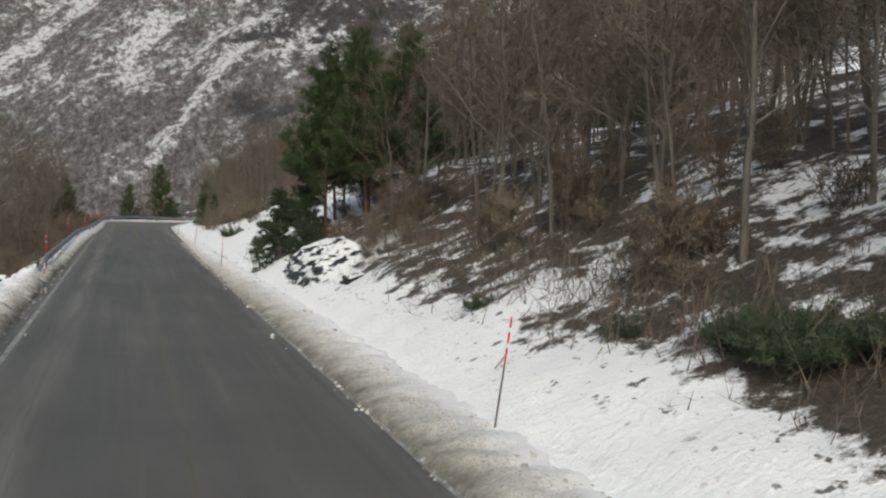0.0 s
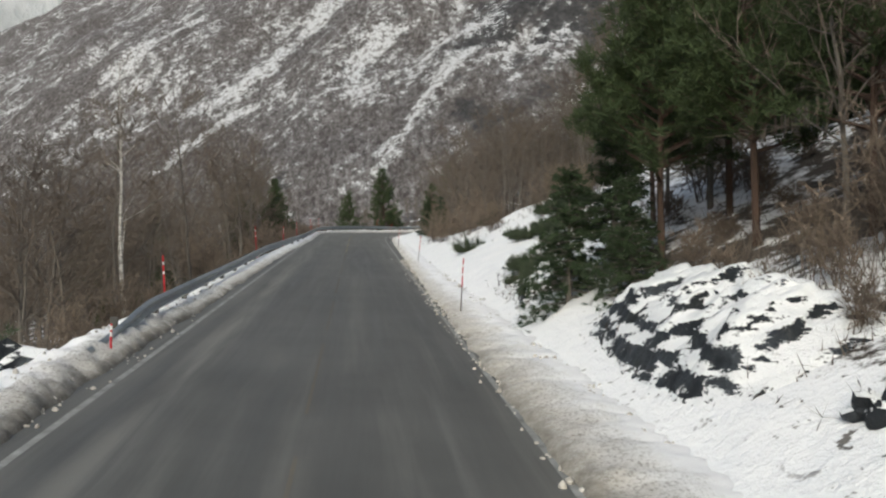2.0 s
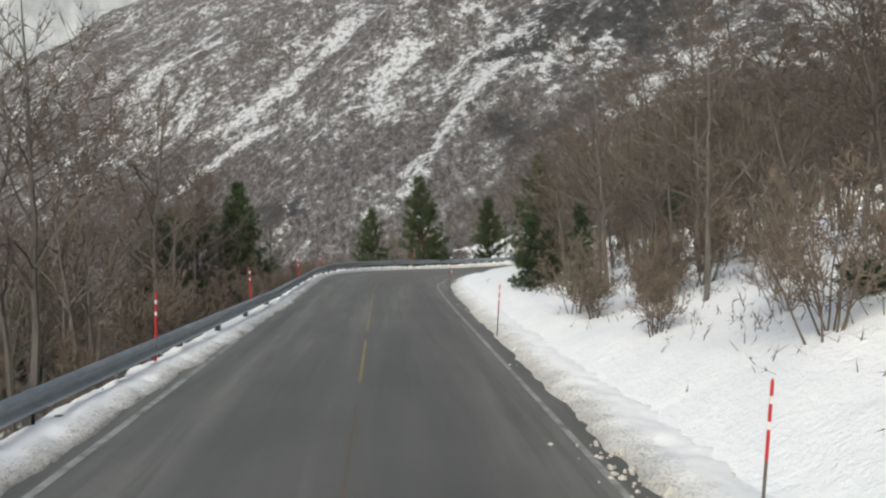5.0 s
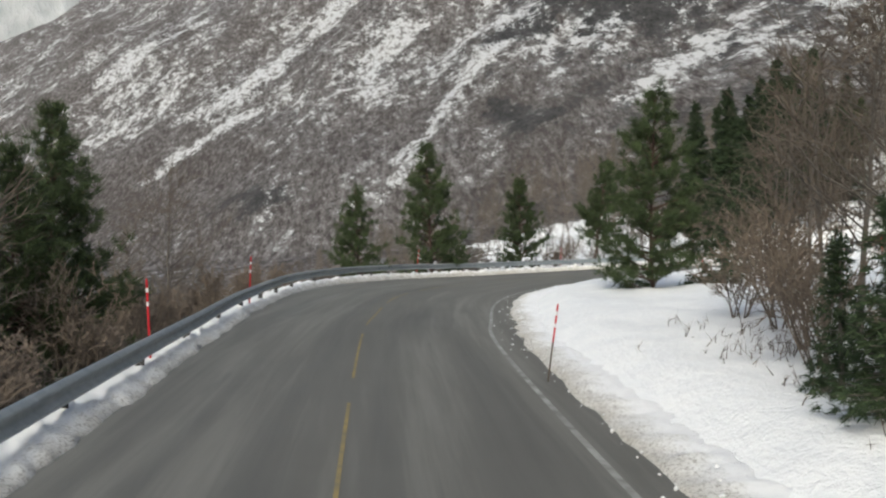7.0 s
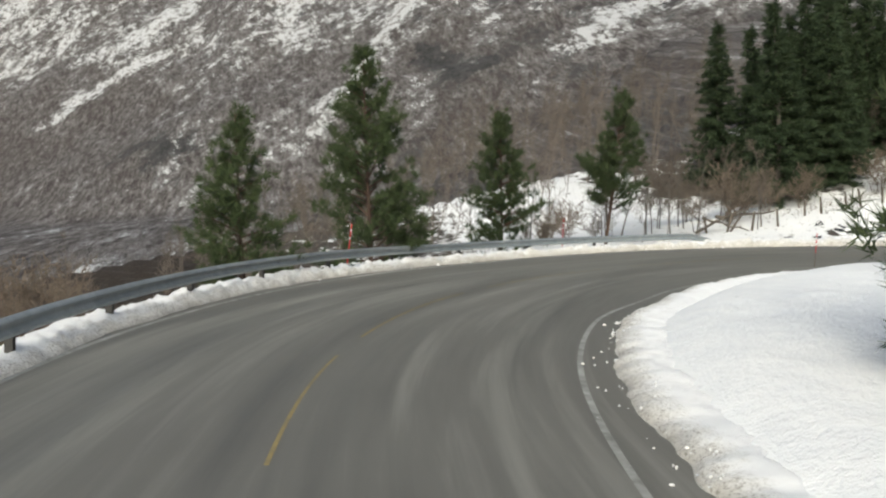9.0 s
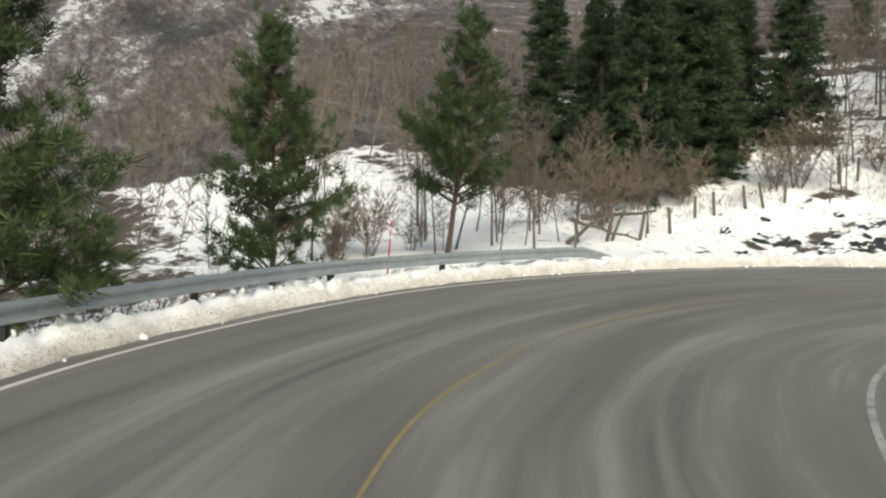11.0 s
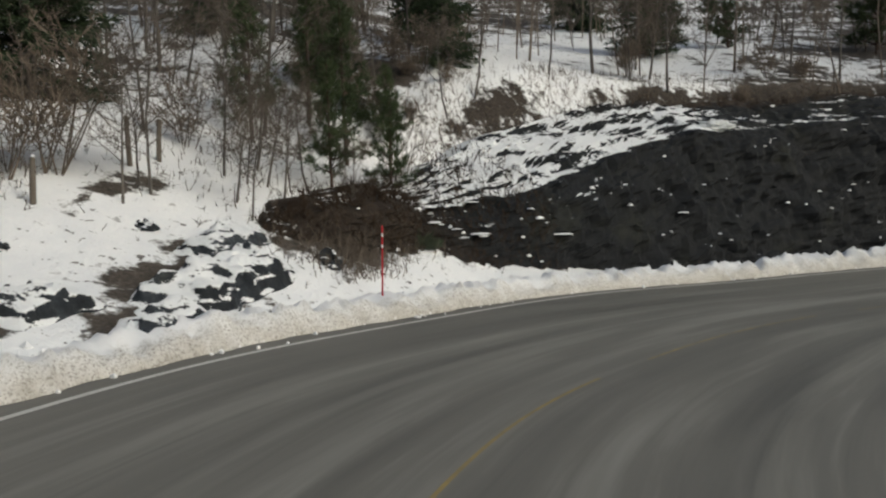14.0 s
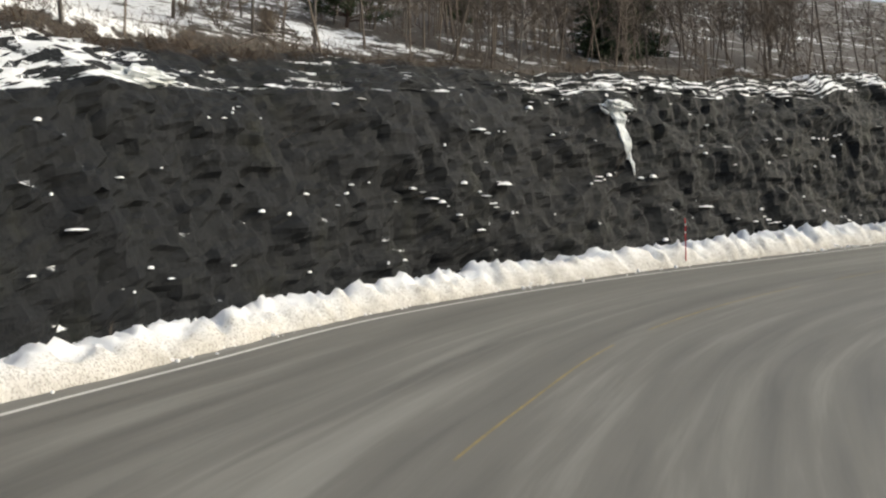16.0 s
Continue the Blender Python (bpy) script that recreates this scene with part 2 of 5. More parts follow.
    link(mix(n, link, snow, col, (0.78, 0.79, 0.81)), b.inputs["Base Color"])
    bump(n, link, b, mathn(n, link, 'ADD', mathn(n, link, 'MULTIPLY', speck, 1.3), mathn(n, link, 'MULTIPLY', clump, 1.2)), 0.75, 6.0)
    return m


def make_bank():
    m, n, link, b = material("ploughed_snow", (0.7, 0.7, 0.7), 0.8)
    v = texco(n, link)
    lump = noise_tex(n, link, v, 5, 7, 0.82)
    dirt = noise_tex(n, link, v, 1.6, 5, 0.7)
    uv = n.new("ShaderNodeUVMap")
    sep = n.new("ShaderNodeSeparateXYZ")
    link(uv.outputs["UV"], sep.inputs[0])
    # v runs from the tarmac (0) to the clean snow (1): spray from the wheels has soiled the roadside
    soil = mathn(n, link, 'SUBTRACT', mathn(n, link, 'ADD', mathn(n, link, 'MULTIPLY', dirt, 0.7), mathn(n, link, 'MULTIPLY', lump, 0.45)), mathn(n, link, 'MULTIPLY', sep.outputs["Y"], 1.4))
    grit = n.new("ShaderNodeMapRange")
    link(sep.outputs["X"], grit.inputs["Value"])
    for key, val in (("From Min", 106.0), ("From Max", 138.0), ("To Min", 0.36), ("To Max", 0.05)):
        grit.inputs[key].default_value = val
    soil = mathn(n, link, 'ADD', soil, grit.outputs["Result"])
    col = ramp(n, link, soil, [(0.05, (0.8, 0.8, 0.81)), (0.25, (0.74, 0.735, 0.725)), (0.45, (0.62, 0.605, 0.58)), (0.64, (0.5, 0.478, 0.44)), (0.8, (0.3, 0.28, 0.246)), (0.95, (0.14, 0.127, 0.108))])
    crumb = noise_tex(n, link, v, 22, 5, 0.8)
    col = mix(n, link, mathn(n, link, 'MULTIPLY', ramp(n, link, crumb, [(0.5, grey(0)), (0.6, grey(0.85))]), ramp(n, link, soil, [(0.0, grey(0)), (0.4, grey(1))])), col, (0.22, 0.2, 0.172))
    link(col, b.inputs["Base Color"])
    bump(n, link, b, mathn(n, link, 'ADD', lump, mathn(n, link, 'MULTIPLY', crumb, 0.35)), 0.6, 0.045)
    return m


def make_plain(name, a, b2, scale, rough=0.7, metal=0.0, stretch=(1, 1, 1), strength=0.3, dist=0.01):
    m, n, link, b = material(name, a, rough, metal)
    t = noise_tex(n, link, texco(n, link, stretch), scale, 5, 0.65)
    info = n.new("ShaderNodeObjectInfo")
    lo = tuple(x * 0.75 for x in a)
    col = ramp(n, link, t, [(0.3, a), (0.7, b2)])
    col = mix(n, link, mathn(n, link, 'MULTIPLY', info.outputs["Random"], 0.45), col, lo)
    link(col, b.inputs["Base Color"])
    bump(n, link, b, t, strength, dist)
    return m


def make_rock(name="dark_rock", bare=1.08, grain=0.75, tone=1.0):
    m, n, link, b = material(name, (0.05, 0.05, 0.05), 0.66)
    b.inputs["Specular IOR Level"].default_value = 0.24
    v = texco(n, link)
    crack = n.new("ShaderNodeTexVoronoi")
    crack.inputs["Scale"].default_value = 1.1
    link(texco(n, link, (1, 1, 1.6), (12, 8, 0)), crack.inputs["Vector"])
    big = noise_tex(n, link, v, 0.5, 6, 0.7)
    fine = noise_tex(n, link, v, 5, 6, 0.75)
    geo = n.new("ShaderNodeNewGeometry")
    sep = n.new("ShaderNodeSeparateXYZ")
    link(geo.outputs["Normal"], sep.inputs[0])
    wet = noise_tex(n, link, texco(n, link, (1, 1, 0.14)), 0.9, 5, 0.65)
    col = ramp(n, link, fine, [(0.3, (0.003 * tone, 0.004 * tone, 0.005 * tone)), (0.55, (0.01 * tone, 0.0115 * tone, 0.0135 * tone)), (0.8, (0.03 * tone, 0.032 * tone, 0.035 * tone))])
    col = mix(n, link, ramp(n, link, wet, [(0.42, grey(0.7)), (0.56, grey(0))]), col, (0.006, 0.007, 0.009))
    moss = ramp(n, link, mathn(n, link, 'ADD', mathn(n, link, 'MULTIPLY', big, 0.8), mathn(n, link, 'MULTIPLY', fine, 0.2)), [(0.53, grey(0)), (0.67, grey(0.75))])
    col = mix(n, link, moss, col, (0.02, 0.021, 0.014))
    pale = noise_tex(n, link, texco(n, link, (1, 1, 0.5)), 2.2, 6, 0.8, 0.5)
    col = mix(n, link, ramp(n, link, pale, [(0.6, grey(0)), (0.72, grey(0.4))]), col, (0.035 * tone, 0.036 * tone, 0.036 * tone))
    soil = n.new("ShaderNodeAttribute")
    soil.attribute_name = "earth"
    turf = ramp(n, link, fine, [(0.3, (0.01, 0.007, 0.005)), (0.55, (0.03, 0.021, 0.014)), (0.8, (0.06, 0.043, 0.028))])
    col = mix(n, link, soil.outputs["Fac"], col, turf)
    shelf = n.new("ShaderNodeAttribute")
    shelf.attribute_name = "shelf"
    ledge = mathn(n, link, 'ADD', mathn(n, link, 'ADD', sep.outputs["Z"], mathn(n, link, 'MULTIPLY', shelf.outputs["Fac"], 0.36)), mathn(n, link, 'MULTIPLY', mathn(n, link, 'SUBTRACT', fine, 0.5), 0.6))
    drift = noise_tex(n, link, texco(n, link, (1, 1, 3.0)), grain, 6, 0.7, 0.3)
    ledge = mathn(n, link, 'ADD', ledge, mathn(n, link, 'MULTIPLY', mathn(n, link, 'SUBTRACT', drift, 0.5), 1.8))
    snow = ramp(n, link, mathn(n, link, 'SUBTRACT', ledge, bare - 0.5), [(0.5, grey(0)), (0.55, grey(1))])
    link(mix(n, link, snow, col, (0.8, 0.81, 0.82)), b.inputs["Base Color"])
    bump(n, link, b, mathn(n, link, 'ADD', fine, mathn(n, link, 'MULTIPLY', crack.outputs["Distance"], 0.5)), 0.7, 0.12)
    return m


ASPHALT, GROUND, MOUNTAIN, BANK, ROCK = make_asphalt(), make_ground(), make_mountain(), make_bank(), make_rock("dark_rock", 1.08, 0.75, 0.85)
BOULDER_ROCK = make_rock("snowy_boulder_rock", 0.62, 1.9, 4.2)
WHITE_PAINT = make_plain("worn_white_paint", (0.15, 0.15, 0.14), (0.5, 0.5, 0.48), 2.5, 0.7)
YELLOW_PAINT = make_plain("worn_yellow_paint", (0.3, 0.225, 0.085), (0.14, 0.128, 0.095), 2.2, 0.7)
FADED_YELLOW = make_plain("faded_yellow_paint", (0.14, 0.118, 0.088), (0.105, 0.102, 0.093), 2.2, 0.7)
BRIGHT_WHITE = make_plain("white_road_paint", (0.62, 0.61, 0.58), (0.42, 0.41, 0.385), 2.0, 0.65)
STEEL = make_plain("galvanised_steel", (0.3, 0.335, 0.35), (0.44, 0.475, 0.49), 3, 0.45, 0.6)
POST_STEEL = make_plain("dark_steel_post", (0.05, 0.05, 0.05), (0.1, 0.095, 0.09), 6, 0.6, 0.4)
RED = make_plain("red_plastic", (0.5, 0.02, 0.03), (0.38, 0.02, 0.03), 4, 0.45)
REFLECT = make_plain("white_reflector", (0.75, 0.75, 0.75), (0.65, 0.65, 0.65), 4, 0.35)
BARK = make_plain("grey_bark", (0.085, 0.075, 0.065), (0.17, 0.155, 0.14), 6, 0.9, 0, (1, 1, 0.3))
BIRCH_BARK = make_plain("birch_bark", (0.5, 0.48, 0.45), (0.09, 0.08, 0.075), 5, 0.85, 0, (1, 1, 2.5))
TWIG = make_plain("brown_twigs", (0.1, 0.081, 0.066), (0.165, 0.138, 0.113), 3, 0.9)
# lighter copy of the brown twigs: distance haze put into the colour
HAZE_TWIG = make_plain("haze_lightened_twigs", (0.13, 0.11, 0.095), (0.21, 0.18, 0.158), 3, 0.9)
BUSH_TWIG = make_plain("reddish_twigs", (0.145, 0.113, 0.088), (0.22, 0.178, 0.142), 3, 0.9)
PINE_BARK = make_plain("red_pine_bark", (0.09, 0.056, 0.042), (0.052, 0.04, 0.034), 5, 0.9, 0, (1, 1, 0.4))
NEEDLE = make_plain("pine_needles", (0.034, 0.052, 0.019), (0.066, 0.09, 0.034), 2.5, 0.7)
SPRUCE_NEEDLE = make_plain("spruce_needles", (0.024, 0.04, 0.018), (0.048, 0.072, 0.03), 2.5, 0.75)
JUNIPER_NEEDLE = make_plain("juniper_needles", (0.035, 0.05, 0.028), (0.085, 0.105, 0.062), 3, 0.75)
DARK_HEATHER = make_plain("dark_heather", (0.04, 0.026, 0.018), (0.085, 0.058, 0.036), 3, 0.9)
OLD_WOOD = make_plain("weathered_wood", (0.09, 0.075, 0.06), (0.16, 0.14, 0.12), 7, 0.9, 0, (1, 1, 0.2))
ICE = make_plain("blue_white_ice", (0.5, 0.53, 0.54), (0.7, 0.72, 0.73), 4, 0.25)
SNOW = make_plain("fresh_snow", (0.72, 0.73, 0.74), (0.8, 0.8, 0.81), 2, 0.8)

# ---- helpers for building ----


def part(name, bm, mat, parent=None, label=""):
    me = bpy.data.meshes.new(name)
    bm.to_mesh(me)
    bm.free()
    return mesh_part(name, me, mat, parent, label)


def mesh_part(name, me, mat, parent=None, label=""):
    ob = new(name, me)
    if mat:
        me.materials.append(mat)
    if parent:
        ob.parent = parent
    if label:
        ob["label"] = label
    return ob


def pydata(name, verts, faces, smooth=True):
    me = bpy.data.meshes.new(name)
    me.from_pydata([tuple(map(float, v)) for v in verts], [], faces)
    if smooth:
        me.polygons.foreach_set("use_smooth", [True] * len(faces))
    me.update()
    return me


def spline(points, per):
    """Catmull-Rom through rows of numbers, with the given count of steps a span."""
    p = np.array(points, float)
    p = np.vstack([2 * p[0] - p[1], p, 2 * p[-1] - p[-2]])
    out = []
    for i in range(1, len(p) - 2):
        a, b, c, d = p[i - 1:i + 3]
        for u in np.linspace(0, 1, per, endpoint=False):
            out.append(0.5 * (2 * b + (c - a) * u + (2 * a - 5 * b + 4 * c - d) * u * u + (3 * b - a - 3 * c + d) * u ** 3))
    out.append(p[-2])
    return np.array(out)


def smooth01(x, a, b):
    u = np.clip((x - a) / (b - a), 0, 1)
    return u * u * (3 - 2 * u)


NOISE_TABLES = {}


def value_noise(x, y, scale, seed=0, octaves=4):
    """Smooth noise on arrays, about -1 to 1."""
    if seed not in NOISE_TABLES:
        NOISE_TABLES[seed] = np.random.default_rng(seed).uniform(-1, 1, (256, 256))
    table = NOISE_TABLES[seed]
    total, amp, norm = 0, 1.0, 0
    for _ in range(octaves):
        u, v = x / scale + 37.7, y / scale + 91.3
        i, j = np.floor(u).astype(int), np.floor(v).astype(int)
        fu, fv = u - i, v - j
        fu, fv = fu * fu * (3 - 2 * fu), fv * fv * (3 - 2 * fv)
        t = lambda a, b: table[a % 256, b % 256]
        total = total + amp * ((t(i, j) * (1 - fu) + t(i + 1, j) * fu) * (1 - fv) + (t(i, j + 1) * (1 - fu) + t(i + 1, j + 1) * fu) * fv)
        norm += amp
        amp, scale = amp * 0.5, scale * 0.5
    return total / norm


# ---- the road: left and right edge lines, x y z at each station ----
STATIONS = [
    (-3.1, -90, -5.3, 2.75, -90, -5.7), (-2.9, 0, 0.2, 2.9, 0, -0.2), (-2.8, 60, 3.87, 2.97, 60, 3.46),
    (-2.75, 90, 5.67, 3.2, 90, 5.26), (-2.65, 100, 6.15, 4.1, 100, 5.72), (-2.1, 109, 6.45, 5.6, 108, 6.06),
    (0.1, 117, 6.7, 8.0, 114.3, 6.32), (3.6, 124.3, 6.88, 10.8, 118.3, 6.5), (7.9, 129.9, 7.03, 13.3, 121.2, 6.65),
    (14.4, 134.4, 7.33, 17.2, 124.1, 6.83), (21.75, 136.2, 7.6, 22.5, 126.2, 7.0), (30.25, 136.15, 7.75, 28.6, 126.4, 7.1),
    (37.75, 134.2, 7.73, 34.0, 124.8, 7.1), (44.8, 131.6, 7.65, 38.4, 122.0, 7.08), (50.7, 127, 7.62, 42.5, 118.7, 7.12),
    (55, 122.4, 7.75, 46.7, 114.7, 7.26), (58.2, 115.5, 8.05, 50.4, 110, 7.55), (60.6, 107, 8.4, 52.8, 104, 7.95),
    (63.5, 92, 9.1, 56, 90, 8.7), (67, 70, 10.2, 60, 68, 9.9), (73, 30, 12.2, 66, 29, 11.9), (80, -30, 15.4, 73, -31, 15.1),
    (88, -100, 19, 81, -101, 18.7),
]
EDGES = spline(STATIONS, 40)
MID = (EDGES[:, :3] + EDGES[:, 3:]) / 2
seg = np.r_[0, np.cumsum(np.linalg.norm(np.diff(MID[:, :2], axis=0), axis=1))]
ALONG = np.arange(0, seg[-1], 0.5)
LEFT = np.stack([np.interp(ALONG, seg, EDGES[:, k]) for k in range(3)], 1)
RIGHT = np.stack([np.interp(ALONG, seg, EDGES[:, k]) for k in range(3, 6)], 1)
ACROSS = LEFT[:, :2] - RIGHT[:, :2]
WIDTH = np.linalg.norm(ACROSS, axis=1)
ACROSS /= WIDTH[:, None]
CENTRE = (LEFT + RIGHT) / 2
APEX = int(np.argmax(CENTRE[:, 1]))


def road_point(i, d):
    """A place at station i, d metres left of the middle, on the road's plane."""
    u = d / WIDTH[i]
    return np.array([CENTRE[i, 0] + ACROSS[i, 0] * d, CENTRE[i, 1] + ACROSS[i, 1] * d, CENTRE[i, 2] + (LEFT[i, 2] - RIGHT[i, 2]) * u])


def station(x, y):
    return int(np.argmin((CENTRE[:, 0] - x) ** 2 + (CENTRE[:, 1] - y) ** 2))


def ribbon(name, idx, near, far, lift, cols, mat, uv=True):
    """A strip along the road between two offsets from the middle (functions of the station)."""
    verts, faces, uvs = [], [], []
    for r, i in enumerate(idx):
        a, b = near(i), far(i)
        for c in range(cols + 1):
            d = a + (b - a) * c / cols
            p = road_point(i, d)
            verts.append((p[0], p[1], p[2] + lift))
            uvs.append((ALONG[i], d))
    for r in range(len(idx) - 1):
        for c in range(cols):
            k = r * (cols + 1) + c
            faces.append((k, k + cols + 1, k + cols + 2, k + 1))
    me = pydata(name, verts, faces)
    if uv:
        layer = me.uv_layers.new(name="UVMap")
        loops = np.zeros(len(me.loops), int)
        me.loops.foreach_get("vertex_index", loops)
        layer.data.foreach_set("uv", np.array(uvs)[loops].ravel())
    return mesh_part(name, me, mat)


# ---- the lie of the land ----
# road middle x y, near slope, its reach, far slope, its reach, open verge, rock wall
VERGE = [
    (0, -40, -0.10, 6, -0.30, 60, 1, 0), (0, 22, -0.10, 6, -0.30, 60, 1, 0), (0, 33, -0.5, 14, -0.18, 90, 0, 0),
    (1.2, 102, -0.5, 14, -0.18, 90, 0, 0), (4.2, 115, -0.42, 12, -0.15, 60, 0, 0), (9, 123.5, -0.3, 12, -0.12, 40, 0, 0),
    (15, 128.8, -0.06, 9, 0.0, 26, 0.2, 0), (22, 131.3, 0.06, 9, 0.17, 26, 0.8, 0), (28.5, 131.6, 0.2, 10, 0.26, 45, 1, 0),
    (33, 131, 0.4, 10, 0.3, 100, 1, 0), (37, 130.2, 0.52, 10, 0.3, 120, 1, 0), (39.5, 129.3, 0.58, 10, 0.3, 120, 1, 0),
    (45.5, 125, 0.6, 10, 0.3, 120, 1, 1), (81, -60, 0.6, 10, 0.3, 120, 1, 1),
]
KNOT_S = np.array([ALONG[station(v[0], v[1])] for v in VERGE])
KNOTS = np.array([v[2:] for v in VERGE], float)
MOUNTAIN_PLANE = (0.58, 0.59, -197.0)


def land(x, y):
    """Ground height for arrays x, y, with 1 where the mountain takes over."""
    shape = x.shape
    x, y = x.ravel(), y.ravel()
    z = np.zeros(len(x))
    far = np.zeros(len(x))

    def leg(sel):
        idx = np.arange(len(CENTRE))[sel]
        near = np.zeros(len(x), int)
        for a in range(0, len(x), 20000):
            q = slice(a, a + 20000)
            d2 = (x[q, None] - CENTRE[None, idx, 0]) ** 2 + (y[q, None] - CENTRE[None, idx, 1]) ** 2
            near[q] = idx[np.argmin(d2, axis=1)]
        off = (x - CENTRE[near, 0]) * ACROSS[near, 0] + (y - CENTRE[near, 1]) * ACROSS[near, 1]
        dist = np.hypot(x - CENTRE[near, 0], y - CENTRE[near, 1])
        side = np.where(off >= 0, 1, -1)
        lat = side * np.maximum(np.abs(off), dist * 0.999)
        return near, lat

    def profile(near, lat):
        w = WIDTH[near] / 2
        lift = LEFT[near, 2] - RIGHT[near, 2]
        d = np.abs(lat) - w
        edge = np.where(lat > 0, LEFT[near, 2], RIGHT[near, 2])
        n1 = value_noise(x, y, 2.2, 3, 3)
        n2 = value_noise(x, y, 14.0, 5, 4)
        cy, cx = CENTRE[near, 1], CENTRE[near, 0]
        first = near < APEX
        # left of the road: near slope, its reach, far slope and its reach, by station
        sn = ALONG[near]
        g1, r1, g2, r2, begin, wall = (np.interp(sn, KNOT_S, KNOTS[:, k]) for k in range(6))
        left = (-0.16 + 0.52 * begin) * smooth01(d, 0.6, 1.4) + g1 * np.clip(d - 1.3, 0, r1) + g2 * np.clip(d - 1.3 - r1, 0, r2)
        left = left + (0.2 * n1 + 0.35 * n2 * smooth01(d, 3, 8)) * smooth01(d, 1.5, 4)
        steep = 0.3 * smooth01(d, 0.3, 1.5) + 6.6 * smooth01(d, 3.6, 9.2) + 0.32 * np.clip(d - 5.6, 0, 130) + 0.5 * n2 * smooth01(d, 5, 8)
        left = left * (1 - wall) + steep * wall
        # right of the road
        mound = np.interp(cy, [-30, 10, 40, 62, 76, 90], [0.4, 0.4, 0.45, 0.4, 0.18, 0.05])
        mound = np.where(first, mound, 0.03)
        flat = np.interp(cy, [-30, 30, 60, 80, 95], [2.0, 2.0, 2.0, 3.0, 6.0])
        right = 0.4 * smooth01(d, 1.3, 2.4) + mound * np.clip(d - flat, 0, 9) + 0.12 * np.clip(d - flat - 9, 0, 60) + (0.22 * n1 + 0.5 * n2 * smooth01(d, 4, 9)) * smooth01(d, 1.5, 4)
        out = edge + np.where(lat > 0, left, right)
        road = (LEFT[near, 2] + RIGHT[near, 2]) / 2 + lift * lat / WIDTH[near] - 0.12
        return np.where(d < np.where(lat < 0, 1.15, 0.7), road, out), d

    ends = len(CENTRE)
    n_a, l_a = leg(slice(0, APEX))
    n_b, l_b = leg(slice(APEX, ends))
    z_a, d_a = profile(n_a, l_a)
    z_b, d_b = profile(n_b, l_b)
    w_a, w_b = 1 / (np.maximum(d_a, 0) + 0.05) ** 2, 1 / (np.maximum(d_b, 0) + 0.05) ** 2
    both = (l_a < 0) & (l_b < 0)
    z = np.where(both, (z_a * w_a + z_b * w_b) / (w_a + w_b), np.where(d_a < d_b, z_a, z_b))
    floor = -24 + 6 * value_noise(x, y, 120, 8, 3)
    out_left = (np.minimum(d_a, d_b) > 12)
    z = np.where(out_left, np.maximum(z, floor), z)
    a, b, c = MOUNTAIN_PLANE
    gully = value_noise((x - y) * 0.7, (x + y) * 0.25, 60, 11, 5)
    rough = value_noise(x, y, 70, 12, 5)
    m = a * x + b * y + c
    m = m + smooth01(m, -20, 120) * (26 * gully + 22 * rough)
    top = np.minimum(400 + 0.52 * (x + 660), 900) + 14 * rough
    m = np.minimum(m, top - 0.4 * (m - top) * (m > top))
    m = np.where(x * 0.58 + y * 0.59 > 150, m, -400)
    far = ((m > z) | (y > 168 + 8 * rough)).astype(float)
    k = np.where(out_left, 9.0, 0.01)
    blend = np.clip(0.5 + 0.5 * (m - z) / k, 0, 1)
    z = z * (1 - blend) + m * blend + k * blend * (1 - blend)
    return z.reshape(shape), far.reshape(shape)


def ground_at(x, y):
    return float(land(np.array([float(x)]), np.array([float(y)]))[0][0])


def axis(a, b, step, lo, hi, grow=1.14):
    mid = list(np.arange(a, b, step))
    out, s = [], step
    while (out[-1] if out else b) < hi:
        s *= grow
        out.append((out[-1] if out else b) + s)
    inn, s = [], step
    while (inn[-1] if inn else a) > lo:
        s *= grow
        inn.append((inn[-1] if inn else a) - s)
    return np.array(inn[::-1] + mid + out)


